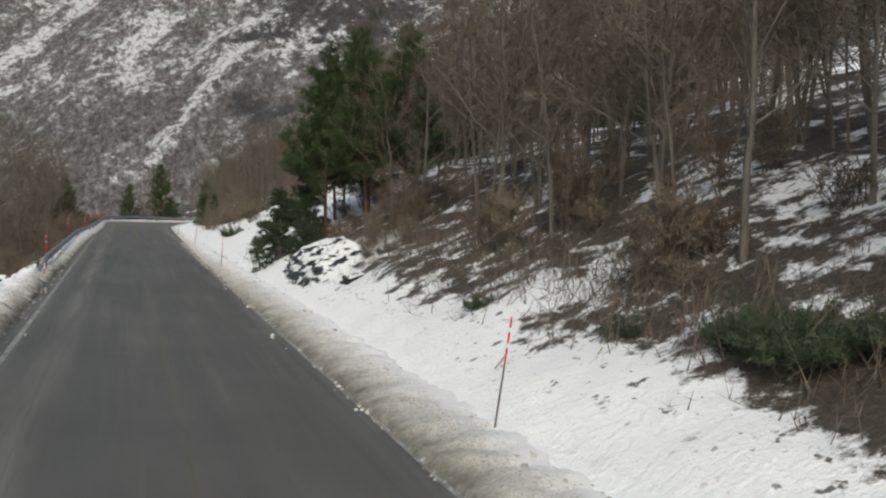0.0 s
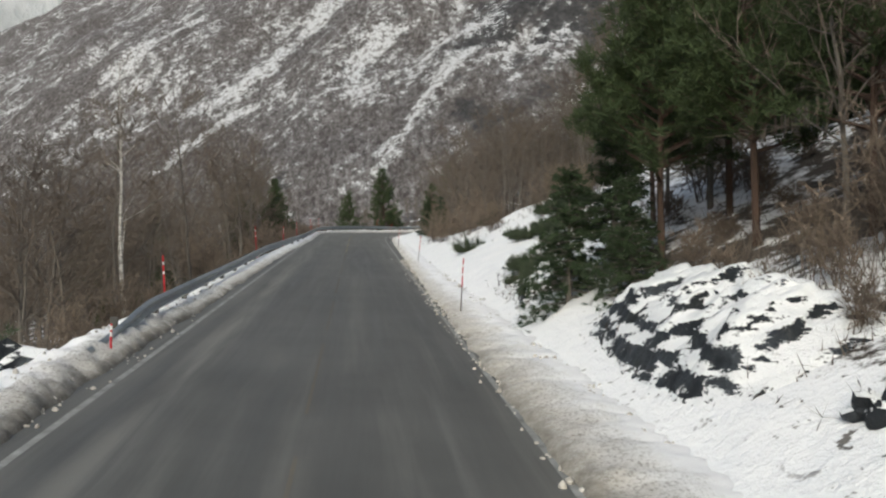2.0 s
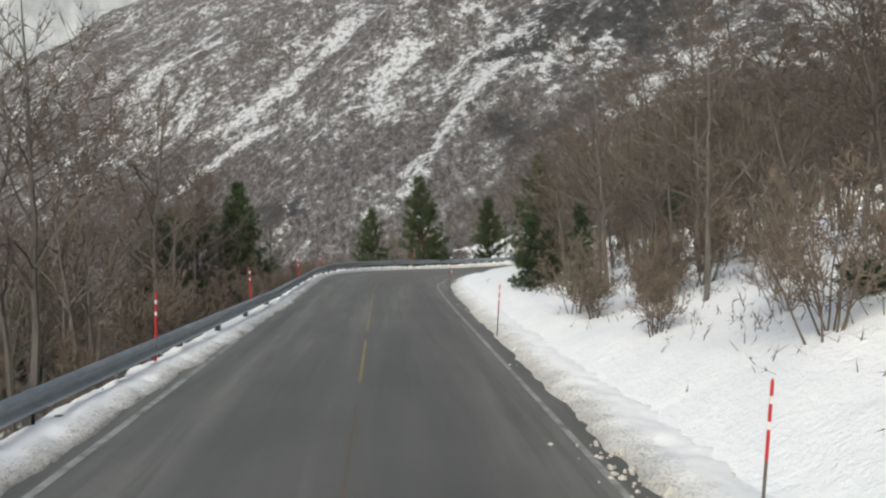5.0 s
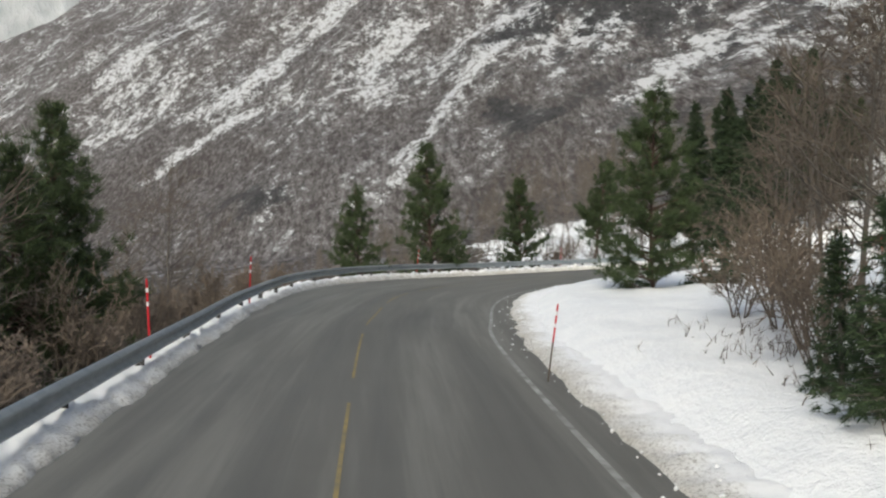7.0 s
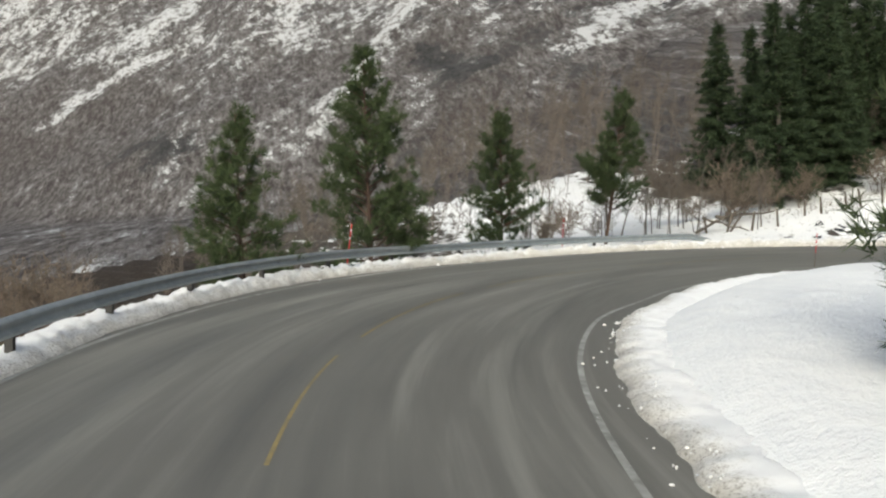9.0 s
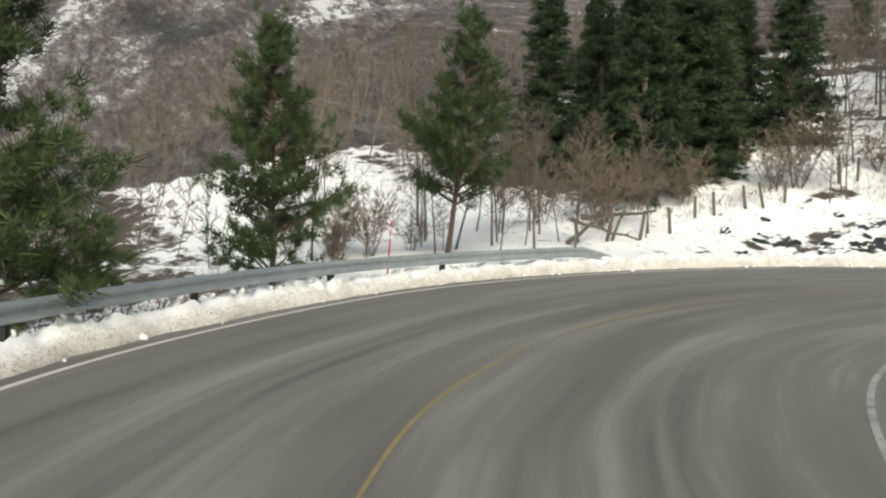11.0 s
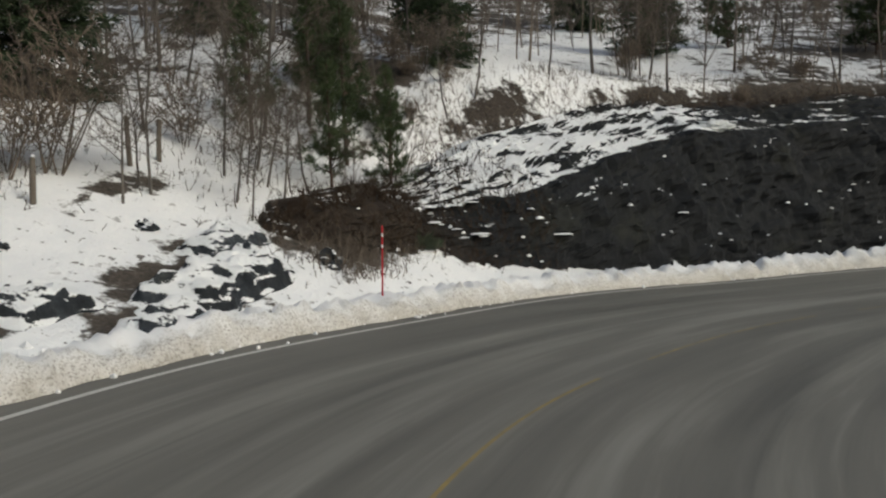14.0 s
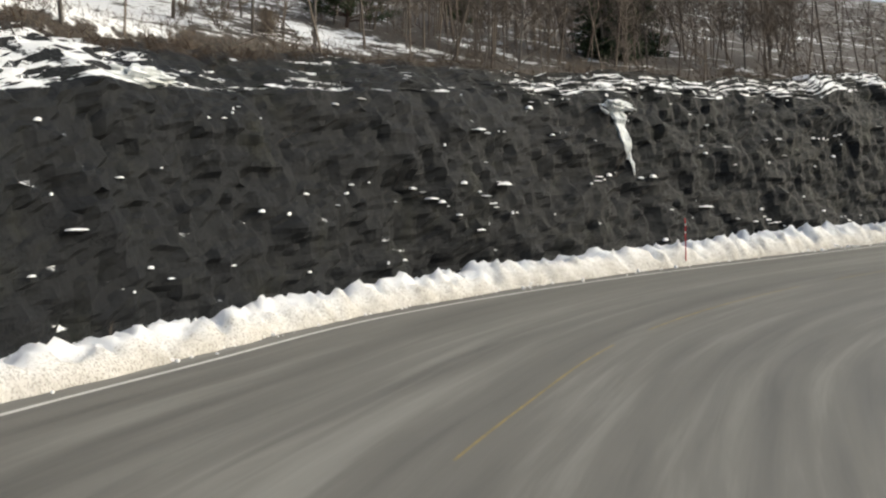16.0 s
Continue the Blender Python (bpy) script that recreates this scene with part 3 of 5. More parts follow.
def litter(x, y):
    """How much leaf litter and heather breaks the snow: most under the woods."""
    x, y = x + 1.2 * value_noise(x, y, 5.0, 81, 3), y + 3.0 * value_noise(x, y, 7.0, 82, 3)
    right = (1.0 * smooth01(x, 5.0, 7.4) * (1 - smooth01(y, 30, 37)) + smooth01(x, 7.5, 10.5) * (1 - 0.55 * smooth01(y, 30, 37)) + 0.6 * smooth01(x, 9.5, 11.5) * smooth01(y, 30, 37)) * (1 - smooth01(y, 62, 90)) * (1 - smooth01(x, 38, 55))
    bend = smooth01(x, 14, 24) * smooth01(y, 62, 90) * (1 - smooth01(y, 104, 122)) * (1 - smooth01(x, 38, 50))
    low = (1 - smooth01(x, -5.2, -3.3)) * np.maximum(smooth01(y, 26, 36), 1 - smooth01(x, -14, -8))
    back = smooth01(y, 132, 142) * (1 - smooth01(x, 9, 15))
    hill = smooth01(y - 6 * (1 - smooth01(x, 26, 31)), 144, 151) * smooth01(x, 20, 30) * (1 - smooth01(x, 37, 42))
    heath = np.exp(-((x - 42.5) ** 2 / 5 + (y - 137.5) ** 2 / 1.5)) + 0.9 * np.exp(-((x - 40.3) ** 2 / 2 + (y - 137.4) ** 2 / 0.8)) + np.exp(-((x - 53) ** 2 / 3 + (y - 139.2) ** 2 / 1.2)) + 0.5 * np.exp(-((x - 53) ** 2 / 3 + (y - 135.4) ** 2 / 1.0))
    open_snow = smooth01(x, 17, 24) * (1 - smooth01(x, 34, 38)) * smooth01(y, 134, 137) * (1 - smooth01(y, 143, 146))
    verge = smooth01(x, 3, 4) * (1 - smooth01(x, 9, 12)) * smooth01(y, 32, 40) * (1 - smooth01(y, 110, 122))
    stony = np.exp(-((x - 34.8) ** 2 / 8 + (y - 138.0) ** 2 / 1.6)) + np.exp(-((x - 31.2) ** 2 / 1.2 + (y - 138.5) ** 2 / 0.35)) + 0.9 * np.exp(-((x - 30.2) ** 2 / 0.4 + (y - 140.4) ** 2 / 0.25)) + 0.8 * np.exp(-((x - 37.4) ** 2 / 6 + (y - 142.2) ** 2 / 0.3)) + 0.4 * np.exp(-((x - 6.2) ** 2 / 2.0 + (y - 25.5) ** 2 / 9)) + 0.5 * np.exp(-((x - 5.6) ** 2 / 0.7 + (y - 36.8) ** 2 / 5)) + 0.42 * np.exp(-((x - 6.9) ** 2 / 0.9 + (y - 3.2) ** 2 / 9)) + 0.16 * np.exp(-((x - 6.4) ** 2 / 1.6 + (y - 3.5) ** 2 / 16))
    above = 0.8 * smooth01(x, 41, 46) * smooth01(y, 138.5, 141) * (1 - 0.5 * smooth01(x, 41, 44)) + smooth01(x, 55, 60) * (0.9 - 0.62 * smooth01(y, 112, 134))
    return 0.145 * np.clip(right, 0, 1.3) + 0.27 * stony + 0.26 * np.clip(above, 0, 1) + 0.07 * bend + 0.2 * low + 0.24 * back + 0.25 * hill + 0.32 * heath + 0.025 * open_snow - 0.09 * verge


def build_ground():
    xs, ys = axis(-16, 72, 0.45, -3000, 3600, 1.045), axis(-14, 156, 0.45, -400, 4200, 1.045)
    gx, gy = np.meshgrid(xs, ys)
    z, far = land(gx, gy)
    nx, ny = len(xs), len(ys)
    verts = np.stack([gx.ravel(), gy.ravel(), z.ravel()], 1)
    k = np.arange(nx * ny).reshape(ny, nx)
    quads = np.stack([k[:-1, :-1], k[:-1, 1:], k[1:, 1:], k[1:, :-1]], -1).reshape(-1, 4)
    me = bpy.data.meshes.new("ground")
    me.from_pydata(verts.tolist(), [], quads.tolist())
    me.materials.append(GROUND)
    me.materials.append(MOUNTAIN)
    f = far.ravel()[quads].mean(1)
    me.polygons.foreach_set("material_index", (f > 0.5).astype(int))
    me.polygons.foreach_set("use_smooth", [True] * len(quads))
    me.attributes.new("litter", 'FLOAT', 'POINT').data.foreach_set("value", litter(gx.ravel(), gy.ravel()))
    me.update()
    return tagged(new("ground", me), "snow-covered hillside and wooded mountainside", "ground", kind="structure")


build_ground()

# ---- road and markings ----
ALL = list(range(len(ALONG)))
road = ribbon("road", ALL, lambda i: -WIDTH[i] / 2 - 1.15, lambda i: WIDTH[i] / 2 + 1.0, 0.0, 14, ASPHALT)
tagged(road, "damp grey asphalt road with pale tyre tracks", "road", kind="structure")
BEND = int(np.searchsorted(ALONG, 212))
for name, side, idx, mat in (("edge_line_left", 1, ALL[:BEND + 1], WHITE_PAINT), ("edge_line_left_bend", 1, ALL[BEND:], BRIGHT_WHITE), ("edge_line_right", -1, ALL, WHITE_PAINT)):
    tagged(ribbon(name, idx, lambda i: side * WIDTH[i] / 2 - 0.05, lambda i: side * WIDTH[i] / 2 + 0.05, 0.005, 1, mat),
           "worn white painted edge line", "road marking", kind="structure")
k = 4
while k < len(ALL) - 20:
    n_on = 13 if k < APEX - 70 else 18
    tagged(ribbon("centre_line", ALL[k:k + n_on], lambda i: 0.0, lambda i: 0.05, 0.005, 1, FADED_YELLOW if ALONG[k] < 150 else YELLOW_PAINT), "worn yellow painted centre dash", "road marking", kind="structure")
    k += n_on + 3


# ---- along the road ----


def road_at(dist, off, lift=0.0):
    """A place dist metres along the road and off metres left of the middle."""
    f = np.interp(dist, ALONG, np.arange(len(ALONG)))
    i = min(int(f), len(ALONG) - 2)
    p = road_point(i, off) * (1 - (f - i)) + road_point(i + 1, off) * (f - i)
    return p + np.array([0, 0, lift])


def half(dist):
    return float(np.interp(dist, ALONG, WIDTH)) / 2


def s_of(x, y):
    return float(ALONG[station(x, y)])


def snow_bank(name, side, s0, s1, knots, label):
    """Ploughed snow along one edge. knots: distance, gap from the edge line, width, height."""
    kn = np.array(knots, float)
    cols, step = 12, 0.12
    rows = np.arange(s0, s1, step)
    verts, uvs, faces = [], [], []
    prof = [(0, 0), (0.03, 0.25), (0.1, 0.55), (0.2, 0.8), (0.32, 0.95), (0.45, 1.0), (0.58, 0.95), (0.7, 0.85), (0.8, 0.72), (0.88, 0.55), (0.94, 0.35), (0.98, 0.1), (1.0, -0.5)]
    rag = value_noise(rows, rows * 0 + side * 7.3, 0.8, 21, 3)
    lu = np.array([u for u, _ in prof])
    lumps = 0.4 * value_noise(rows[:, None] + 0 * lu, 1.3 * lu + 0 * rows[:, None] + side * 31, 0.5, 22, 3) + 0.6 * value_noise(rows[:, None] + 0 * lu, 1.3 * lu + 0 * rows[:, None] + side * 11, 0.26, 23, 3) + (0.35 if side > 0 else 0.15) * value_noise(rows[:, None] + 0 * lu, 1.3 * lu + 0 * rows[:, None] + side * 5, 0.13, 24, 1)
    for r, s in enumerate(rows):
        gap, wid, hgt = (np.interp(s, kn[:, 0], kn[:, k]) for k in (1, 2, 3))
        gap += 0.13 * rag[r]
        for c, (u, v) in enumerate(prof):
            d = half(s) + gap + u * wid
            p = road_at(s, side * d)
            lump = lumps[r, c]
            base = -0.02 if c == 0 else v * hgt * (1 + (0.8 if side > 0 else 0.4) * lump) + 0.05 * lump
            verts.append((p[0], p[1], p[2] + base - (0.25 if c == 12 else 0)))
            uvs.append((s - (20 if side > 0 else 0), u))
    for r in range(len(rows) - 1):
        for c in range(cols):
            k = r * 13 + c
            faces.append((k, k + 13, k + 14, k + 1) if side < 0 else (k, k + 1, k + 14, k + 13))
    me = pydata(name, verts, faces)
    layer = me.uv_layers.new(name="UVMap")
    loops = np.zeros(len(me.loops), int)
    me.loops.foreach_get("vertex_index", loops)
    layer.data.foreach_set("uv", np.array(uvs)[loops].ravel())
    return tagged(mesh_part(name, me, BANK), label, "snow bank", kind="stuff")


S0 = s_of(0, 0)
snow_bank("snow_bank", -1, S0 - 14, s_of(28, 129), [(S0 - 14, 0.0, 2.3, 0.27), (S0 + 25, 0.02, 2.0, 0.25), (S0 + 45, 0.2, 1.5, 0.2), (S0 + 80, 0.5, 1.5, 0.17), (S0 + 97, 0.72, 1.4, 0.17), (S0 + 107, 0.6, 1.4, 0.2), (S0 + 140, 0.5, 1.4, 0.22)],
          "grey soiled ploughed snow along the inner road edge")
snow_bank("snow_bank", 1, S0 - 14, s_of(66, 40), [(S0 - 14, 0.3, 1.5, 0.28), (S0 + 28, 0.3, 1.3, 0.2), (S0 + 36, 0.25, 1.0, 0.1), (S0 + 48, 0.3, 1.0, 0.07), (S0 + 62, 0.2, 0.9, 0.07), (S0 + 78, -0.16, 0.9, 0.09), (S0 + 105, -0.06, 0.9, 0.12), (S0 + 116, 0.3, 1.1, 0.22), (S0 + 135, 0.4, 1.2, 0.28), (S0 + 165, 0.45, 1.5, 0.4), (S0 + 190, 0.6, 1.9, 0.62)],
          "soiled ploughed snow along the outer road edge")

# ---- guard rail ----
RAIL_FROM, RAIL_TO = S0 + 27.0, s_of(22.3, 132) + 0.9


def rail_off(s):
    return half(s) + float(np.interp(s, [S0 + 30, S0 + 46, S0 + 58, S0 + 78, S0 + 104, S0 + 113, S0 + 126], [0.9, 1.05, 1.15, 0.36, 0.3, 0.6, 1.05]))


def rail_frame(s):
    """Place on the rail's line at road height, and the direction towards the road."""
    p = road_at(s, rail_off(s))
    i = min(int(np.interp(s, ALONG, np.arange(len(ALONG)))), len(ALONG) - 1)
    return p, np.array([-ACROSS[i, 0], -ACROSS[i, 1], 0.0])


WAVE = [(0.0, 0.155), (0.022, 0.148), (0.03, 0.13), (0.075, 0.105), (0.08, 0.085), (0.075, 0.065), (0.025, 0.035), (0.02, 0.0),
        (0.025, -0.035), (0.075, -0.065), (0.08, -0.085), (0.075, -0.105), (0.03, -0.13), (0.022, -0.148), (0.0, -0.155)]


def guard_rail():
    rail = new("guard_rail")
    tagged(rail, "galvanised steel guard rail on dark posts in snow", "guard rail")
    span = 4.0
    s = RAIL_FROM
    first = True
    while s < RAIL_TO - 0.1:
        e = min(s + span, RAIL_TO)
        rows = np.linspace(s - (0 if first else 0.12), e, 7)
        verts, faces = [], []
        for t in rows:
            p, inw = rail_frame(t)
            end = smooth01(np.array([min(t - RAIL_FROM, (RAIL_TO - t) * 2.5)]), 0.0, 5.0)[0]
            mid_h = float(np.interp(t, [S0 + 30, S0 + 46, S0 + 58, S0 + 76, S0 + 92, S0 + 104, S0 + 113, S0 + 122, S0 + 130, S0 + 138], [0.4, 0.32, 0.31, 0.36, 0.35, 0.48, 0.56, 0.64, 0.62, 0.55])) * end + 0.06 * (1 - end)
            lap = 0.003 if int(round((s - RAIL_FROM) / span)) % 2 else 0.0
            for depth in (0, 1):
                for o, v in WAVE:
                    q = p + inw * (o + 0.06 + lap - 0.004 * depth)
                    verts.append((q[0], q[1], p[2] + mid_h + v))
        n = len(WAVE)
        for r in range(len(rows) - 1):
            a, b = r * 2 * n, (r + 1) * 2 * n
            for c in range(n - 1):
                faces.append((a + c, b + c, b + c + 1, a + c + 1))
                faces.append((a + n + c, a + n + c + 1, b + n + c + 1, b + n + c))
            for c in (0, n - 1):
                faces.append((a + c, a + n + c, b + n + c, b + c))
        mesh_part("beam", pydata("beam", verts, faces), STEEL, rail)
        s, first = e, False
    post = None
    s = RAIL_FROM + 1.9
    while s < RAIL_TO - 3.0:
        p, inw = rail_frame(s)
        ang = math.atan2(inw[1], inw[0])
        if post is None:
            bm = bmesh.new()
            pts = [(-0.06, -0.05), (0.06, -0.05), (0.06, -0.042), (-0.052, -0.042), (-0.052, 0.042), (0.06, 0.042), (0.06, 0.05), (-0.06, 0.05)]
            lo = [bm.verts.new((x, y, -0.9)) for x, y in pts]
            hi = [bm.verts.new((x, y, 0.5)) for x, y in pts]
            for k2 in range(8):
                bm.faces.new((lo[k2], lo[(k2 + 1) % 8], hi[(k2 + 1) % 8], hi[k2]))
            bm.faces.new(hi)
            post = part("post", bm, POST_STEEL, rail, "dark steel guard rail post")
            ob = post
        else:
            ob = new("post", post.data)
            ob.parent = rail
        ob.location = (p[0], p[1], p[2])
        ob.rotation_euler = (0, 0, ang)
        s += 3.45
    return rail


guard_rail()

# ---- rock cutting beside the upper road ----


def rock_wall():
    """A blasted rock face: ledges, cracks and leaning blocks, higher as the cutting deepens."""
    s0, s1 = s_of(41.6, 134.8) + 1.5, s_of(69, 12)
    face, steps, tail, step = 46, 26, 10, 0.2
    cols = face + steps + tail
    rows = np.arange(s0 - 6.5, s1, step)
    verts, faces = [], []
    grid = np.zeros((len(rows), cols + 1, 3))
    wob = value_noise(rows, rows * 0, 2.5, 36, 3)
    vv = np.clip((np.arange(cols + 1) - face) / steps, 0, 1)
    warp = value_noise(rows[:, None] + 0 * vv, 5.0 * vv + 0 * rows[:, None], 1.5, 37, 3)
    for r, s in enumerate(rows):
        grow = float(np.interp(s - s0, [-6.5, -5.5, -4, -2, 0, 2.5, 5, 7, 9.5, 12, 16, 24, 60], [0.1, 1.2, 2.2, 2.5, 2.5, 2.9, 3.8, 4.6, 5.1, 5.4, 5.8, 6.2, 6.6])) * (1 + 0.07 * wob[r])
        rise = float(np.interp(s - s0, [-6.5, -3, 0, 3, 6, 11, 17, 25], [0.1, 0.3, 0.8, 1.6, 1.7, 1.4, 1.1, 0.8]))
        run = rise * float(np.interp(s - s0, [0, 6, 16, 25], [2.1, 1.8, 1.35, 0.8]))
        foot = float(np.interp(s - s0, [-6.5, -3, 0.5], [3.0, 2.5, 2.1]))
        lean = float(np.interp(s - s0, [-6.5, -2, 2], [0.7, 0.5, 0.24]))
        for c in range(cols + 1):
            u = min(c / face, 1.0)
            v = min(max(0, c - face) / steps, 1.0)
            back = max(0, c - face - steps)
            k = min(max(v * 4 + 1.4 * warp[r, c] * math.sin(math.pi * v), 0.0), 4.0)
            stair = (math.floor(k) + float(smooth01(np.array([k % 1.0]), 0.62, 1.0)[0])) / 4
            h = u * grow + (0.35 * stair + 0.65 * v) * rise - 0.06 * back
            d = half(s) + foot + lean * u * grow + 0.3 * (u ** 4) + v * run + 0.4 * back
            p = road_at(s, d)
            grid[r, c] = (p[0], p[1], p[2] + h - 0.15)
    sx = (rows[:, None] + 0 * grid[:, :, 2])
    hz = grid[:, :, 2]
    big = value_noise(sx, hz * 0.8, 3.4, 31, 3)
    lay = value_noise(sx * 0.5 + hz * 0.35, hz * 1.1 - sx * 0.1, 0.9, 33, 3)
    col = value_noise(sx + hz * 0.22, hz * 0.3, 0.8, 34, 3)
    blk = np.abs(value_noise(sx, hz, 0.9, 32, 4))
    chip = value_noise(sx, hz, 0.34, 35, 2)
    out = 0.5 * big + 0.26 * np.round(lay * 3) / 3 + 0.28 * np.round(col * 2.5) / 2.5 + 0.24 * blk + 0.14 * chip
    for r, s in enumerate(rows):
        i = min(int(np.interp(s, ALONG, np.arange(len(ALONG)))), len(ALONG) - 1)
        fade = np.r_[np.ones(face), np.linspace(1, 0.3, steps), np.linspace(0.3, 0, tail + 1)]
        grid[r, :, 0] -= ACROSS[i, 0] * out[r] * fade
        grid[r, :, 1] -= ACROSS[i, 1] * out[r] * fade
        grid[r, :, 2] += 0.35 * out[r] * (1 - fade)
        grid[r, :, 2] += 0.12 * lay[r]
    # turf edge folded back on to the hill
    verts = grid.reshape(-1, 3)
    for r in range(len(rows) - 1):
        for c in range(cols):
            k = r * (cols + 1) + c
            faces.append((k, k + 1, k + cols + 2, k + cols + 1))
    me = pydata("rock_wall", verts, faces, smooth=False)
    earth = np.clip((s0 + 0.5 - sx + 0.9 * big) / 2.0, 0, 1)
    crest = np.exp(-((np.arange(cols + 1) - face - steps - 1) / 4.0) ** 2)[None, :] * smooth01(sx, s0 + 6, s0 + 12)
    earth = np.clip(earth + 1.6 * crest * smooth01(blk, 0.02, 0.12), 0, 1)
    past = smooth01(sx, s0 + 21, s0 + 25)
    earth = earth * (1 - 0.8 * past)
    shelf = (np.arange(cols + 1) > face + 1)[None, :] * np.maximum(1 - 0.75 * smooth01(sx, s0 + 9, s0 + 14), 1.3 * past) * (1 - earth)
    me.attributes.new("earth", 'FLOAT', 'POINT').data.foreach_set("value", earth.ravel())
    me.attributes.new("shelf", 'FLOAT', 'POINT').data.foreach_set("value", shelf.ravel())
    ob = mesh_part("rock_wall", me, ROCK)
    return tagged(ob, "dark wet blasted rock face with snow on its ledges", "rock wall", kind="structure"), grid, rows


_, ROCK_GRID, ROCK_S = rock_wall()

# ---- snow poles ----


def ground_z(x, y):
    return ground_at(x, y)


def tube(bm, pts, radii, sides=6, cap=True):
    rings = []
    pts = [[float(c) for c in p] for p in pts]
    for k, (p, r) in enumerate(zip(pts, [float(r) for r in radii])):
        a = Vector(pts[min(k + 1, len(pts) - 1)]) - Vector(pts[max(k - 1, 0)])
        a.normalize()
        u = a.orthogonal().normalized()
        w = a.cross(u)
        rings.append([bm.verts.new(Vector(p) + r * (math.cos(2 * math.pi * j / sides) * u + math.sin(2 * math.pi * j / sides) * w)) for j in range(sides)])
    for a, b in zip(rings, rings[1:]):
        for j in range(sides):
            bm.faces.new((a[j], a[(j + 1) % sides], b[(j + 1) % sides], b[j]))
    if cap:
        bm.faces.new(rings[0][::-1])
        bm.faces.new(rings[-1])


def snow_pole(x, y, z, height, lean, red_share, label, thin=0.016):
    """A marker cane: lower shaft, red upper shaft and two reflector bands."""
    pole = new("snow_pole")
    pole.location = (x, y, z)
    pole.rotation_euler = (radians(lean[0]), radians(lean[1]), 0)
    tagged(pole, label, "snow pole", group="snow poles")
    cut = height * (1 - red_share)
    bm = bmesh.new()
    tube(bm, [(0, 0, -0.4), (0, 0, cut)], [thin, thin], 8)
    part("shaft", bm, RED if red_share >= 0.95 else OLD_WOOD, pole)
    bm = bmesh.new()
    tube(bm, [(0, 0, cut), (0, 0, height - 0.04), (0, 0, height)], [thin * 1.05, thin * 1.05, thin * 0.5], 8)
    upper = part("upper_shaft", bm, RED, pole, "bright red upper shaft")
    for z0 in (height * 0.72, height * 0.86):
        bm = bmesh.new()
        tube(bm, [(0, 0, z0), (0, 0, z0 + 0.07)], [thin * 1.15, thin * 1.15], 8)
        part("reflector", bm, REFLECT, upper, "white reflector band")
    return pole


for x, y, h, lean in ((4.4, 5.5, 1.7, (0, 10)), (3.38, 35.3, 1.7, (0, 4)), (3.7, 56.3, 1.6, (0, 7)), (3.45, 71.8, 1.5, (0, 5)), (3.5, 88.7, 1.5, (0, 8)), (20.3, 125.2, 1.6, (0, 4))):
    snow_pole(x, y, ground_z(x, y), h, lean, 0.45, "thin brown snow pole with a red top in the roadside snow")
for x, y, h, lean in ((-3.45, 27.5, 0.8, (0, 2)), (-3.8, 33.6, 1.6, (0, -2)), (-4.25, 57.0, 1.9, (0, -2)), (-3.6, 65, 1.5, (0, 1)), (-3.55, 76.5, 1.5, (0, -1)), (-3.1, 88.3, 1.6, (0, -3)),
                      (-2.98, 99.2, 1.7, (0, 2)), (3.2, 125.95, 1.9, (2, 6)), (14.05, 135.95, 1.7, (0, 3)), (37.9, 135.5, 1.7, (2, -4)), (60.4, 110.4, 1.9, (0, 2))):
    snow_pole(x, y, ground_z(x, y) - 0.1, h, lean, 1.0, "red snow pole with white bands beside the road", 0.019)

# ---- trees and bushes ----


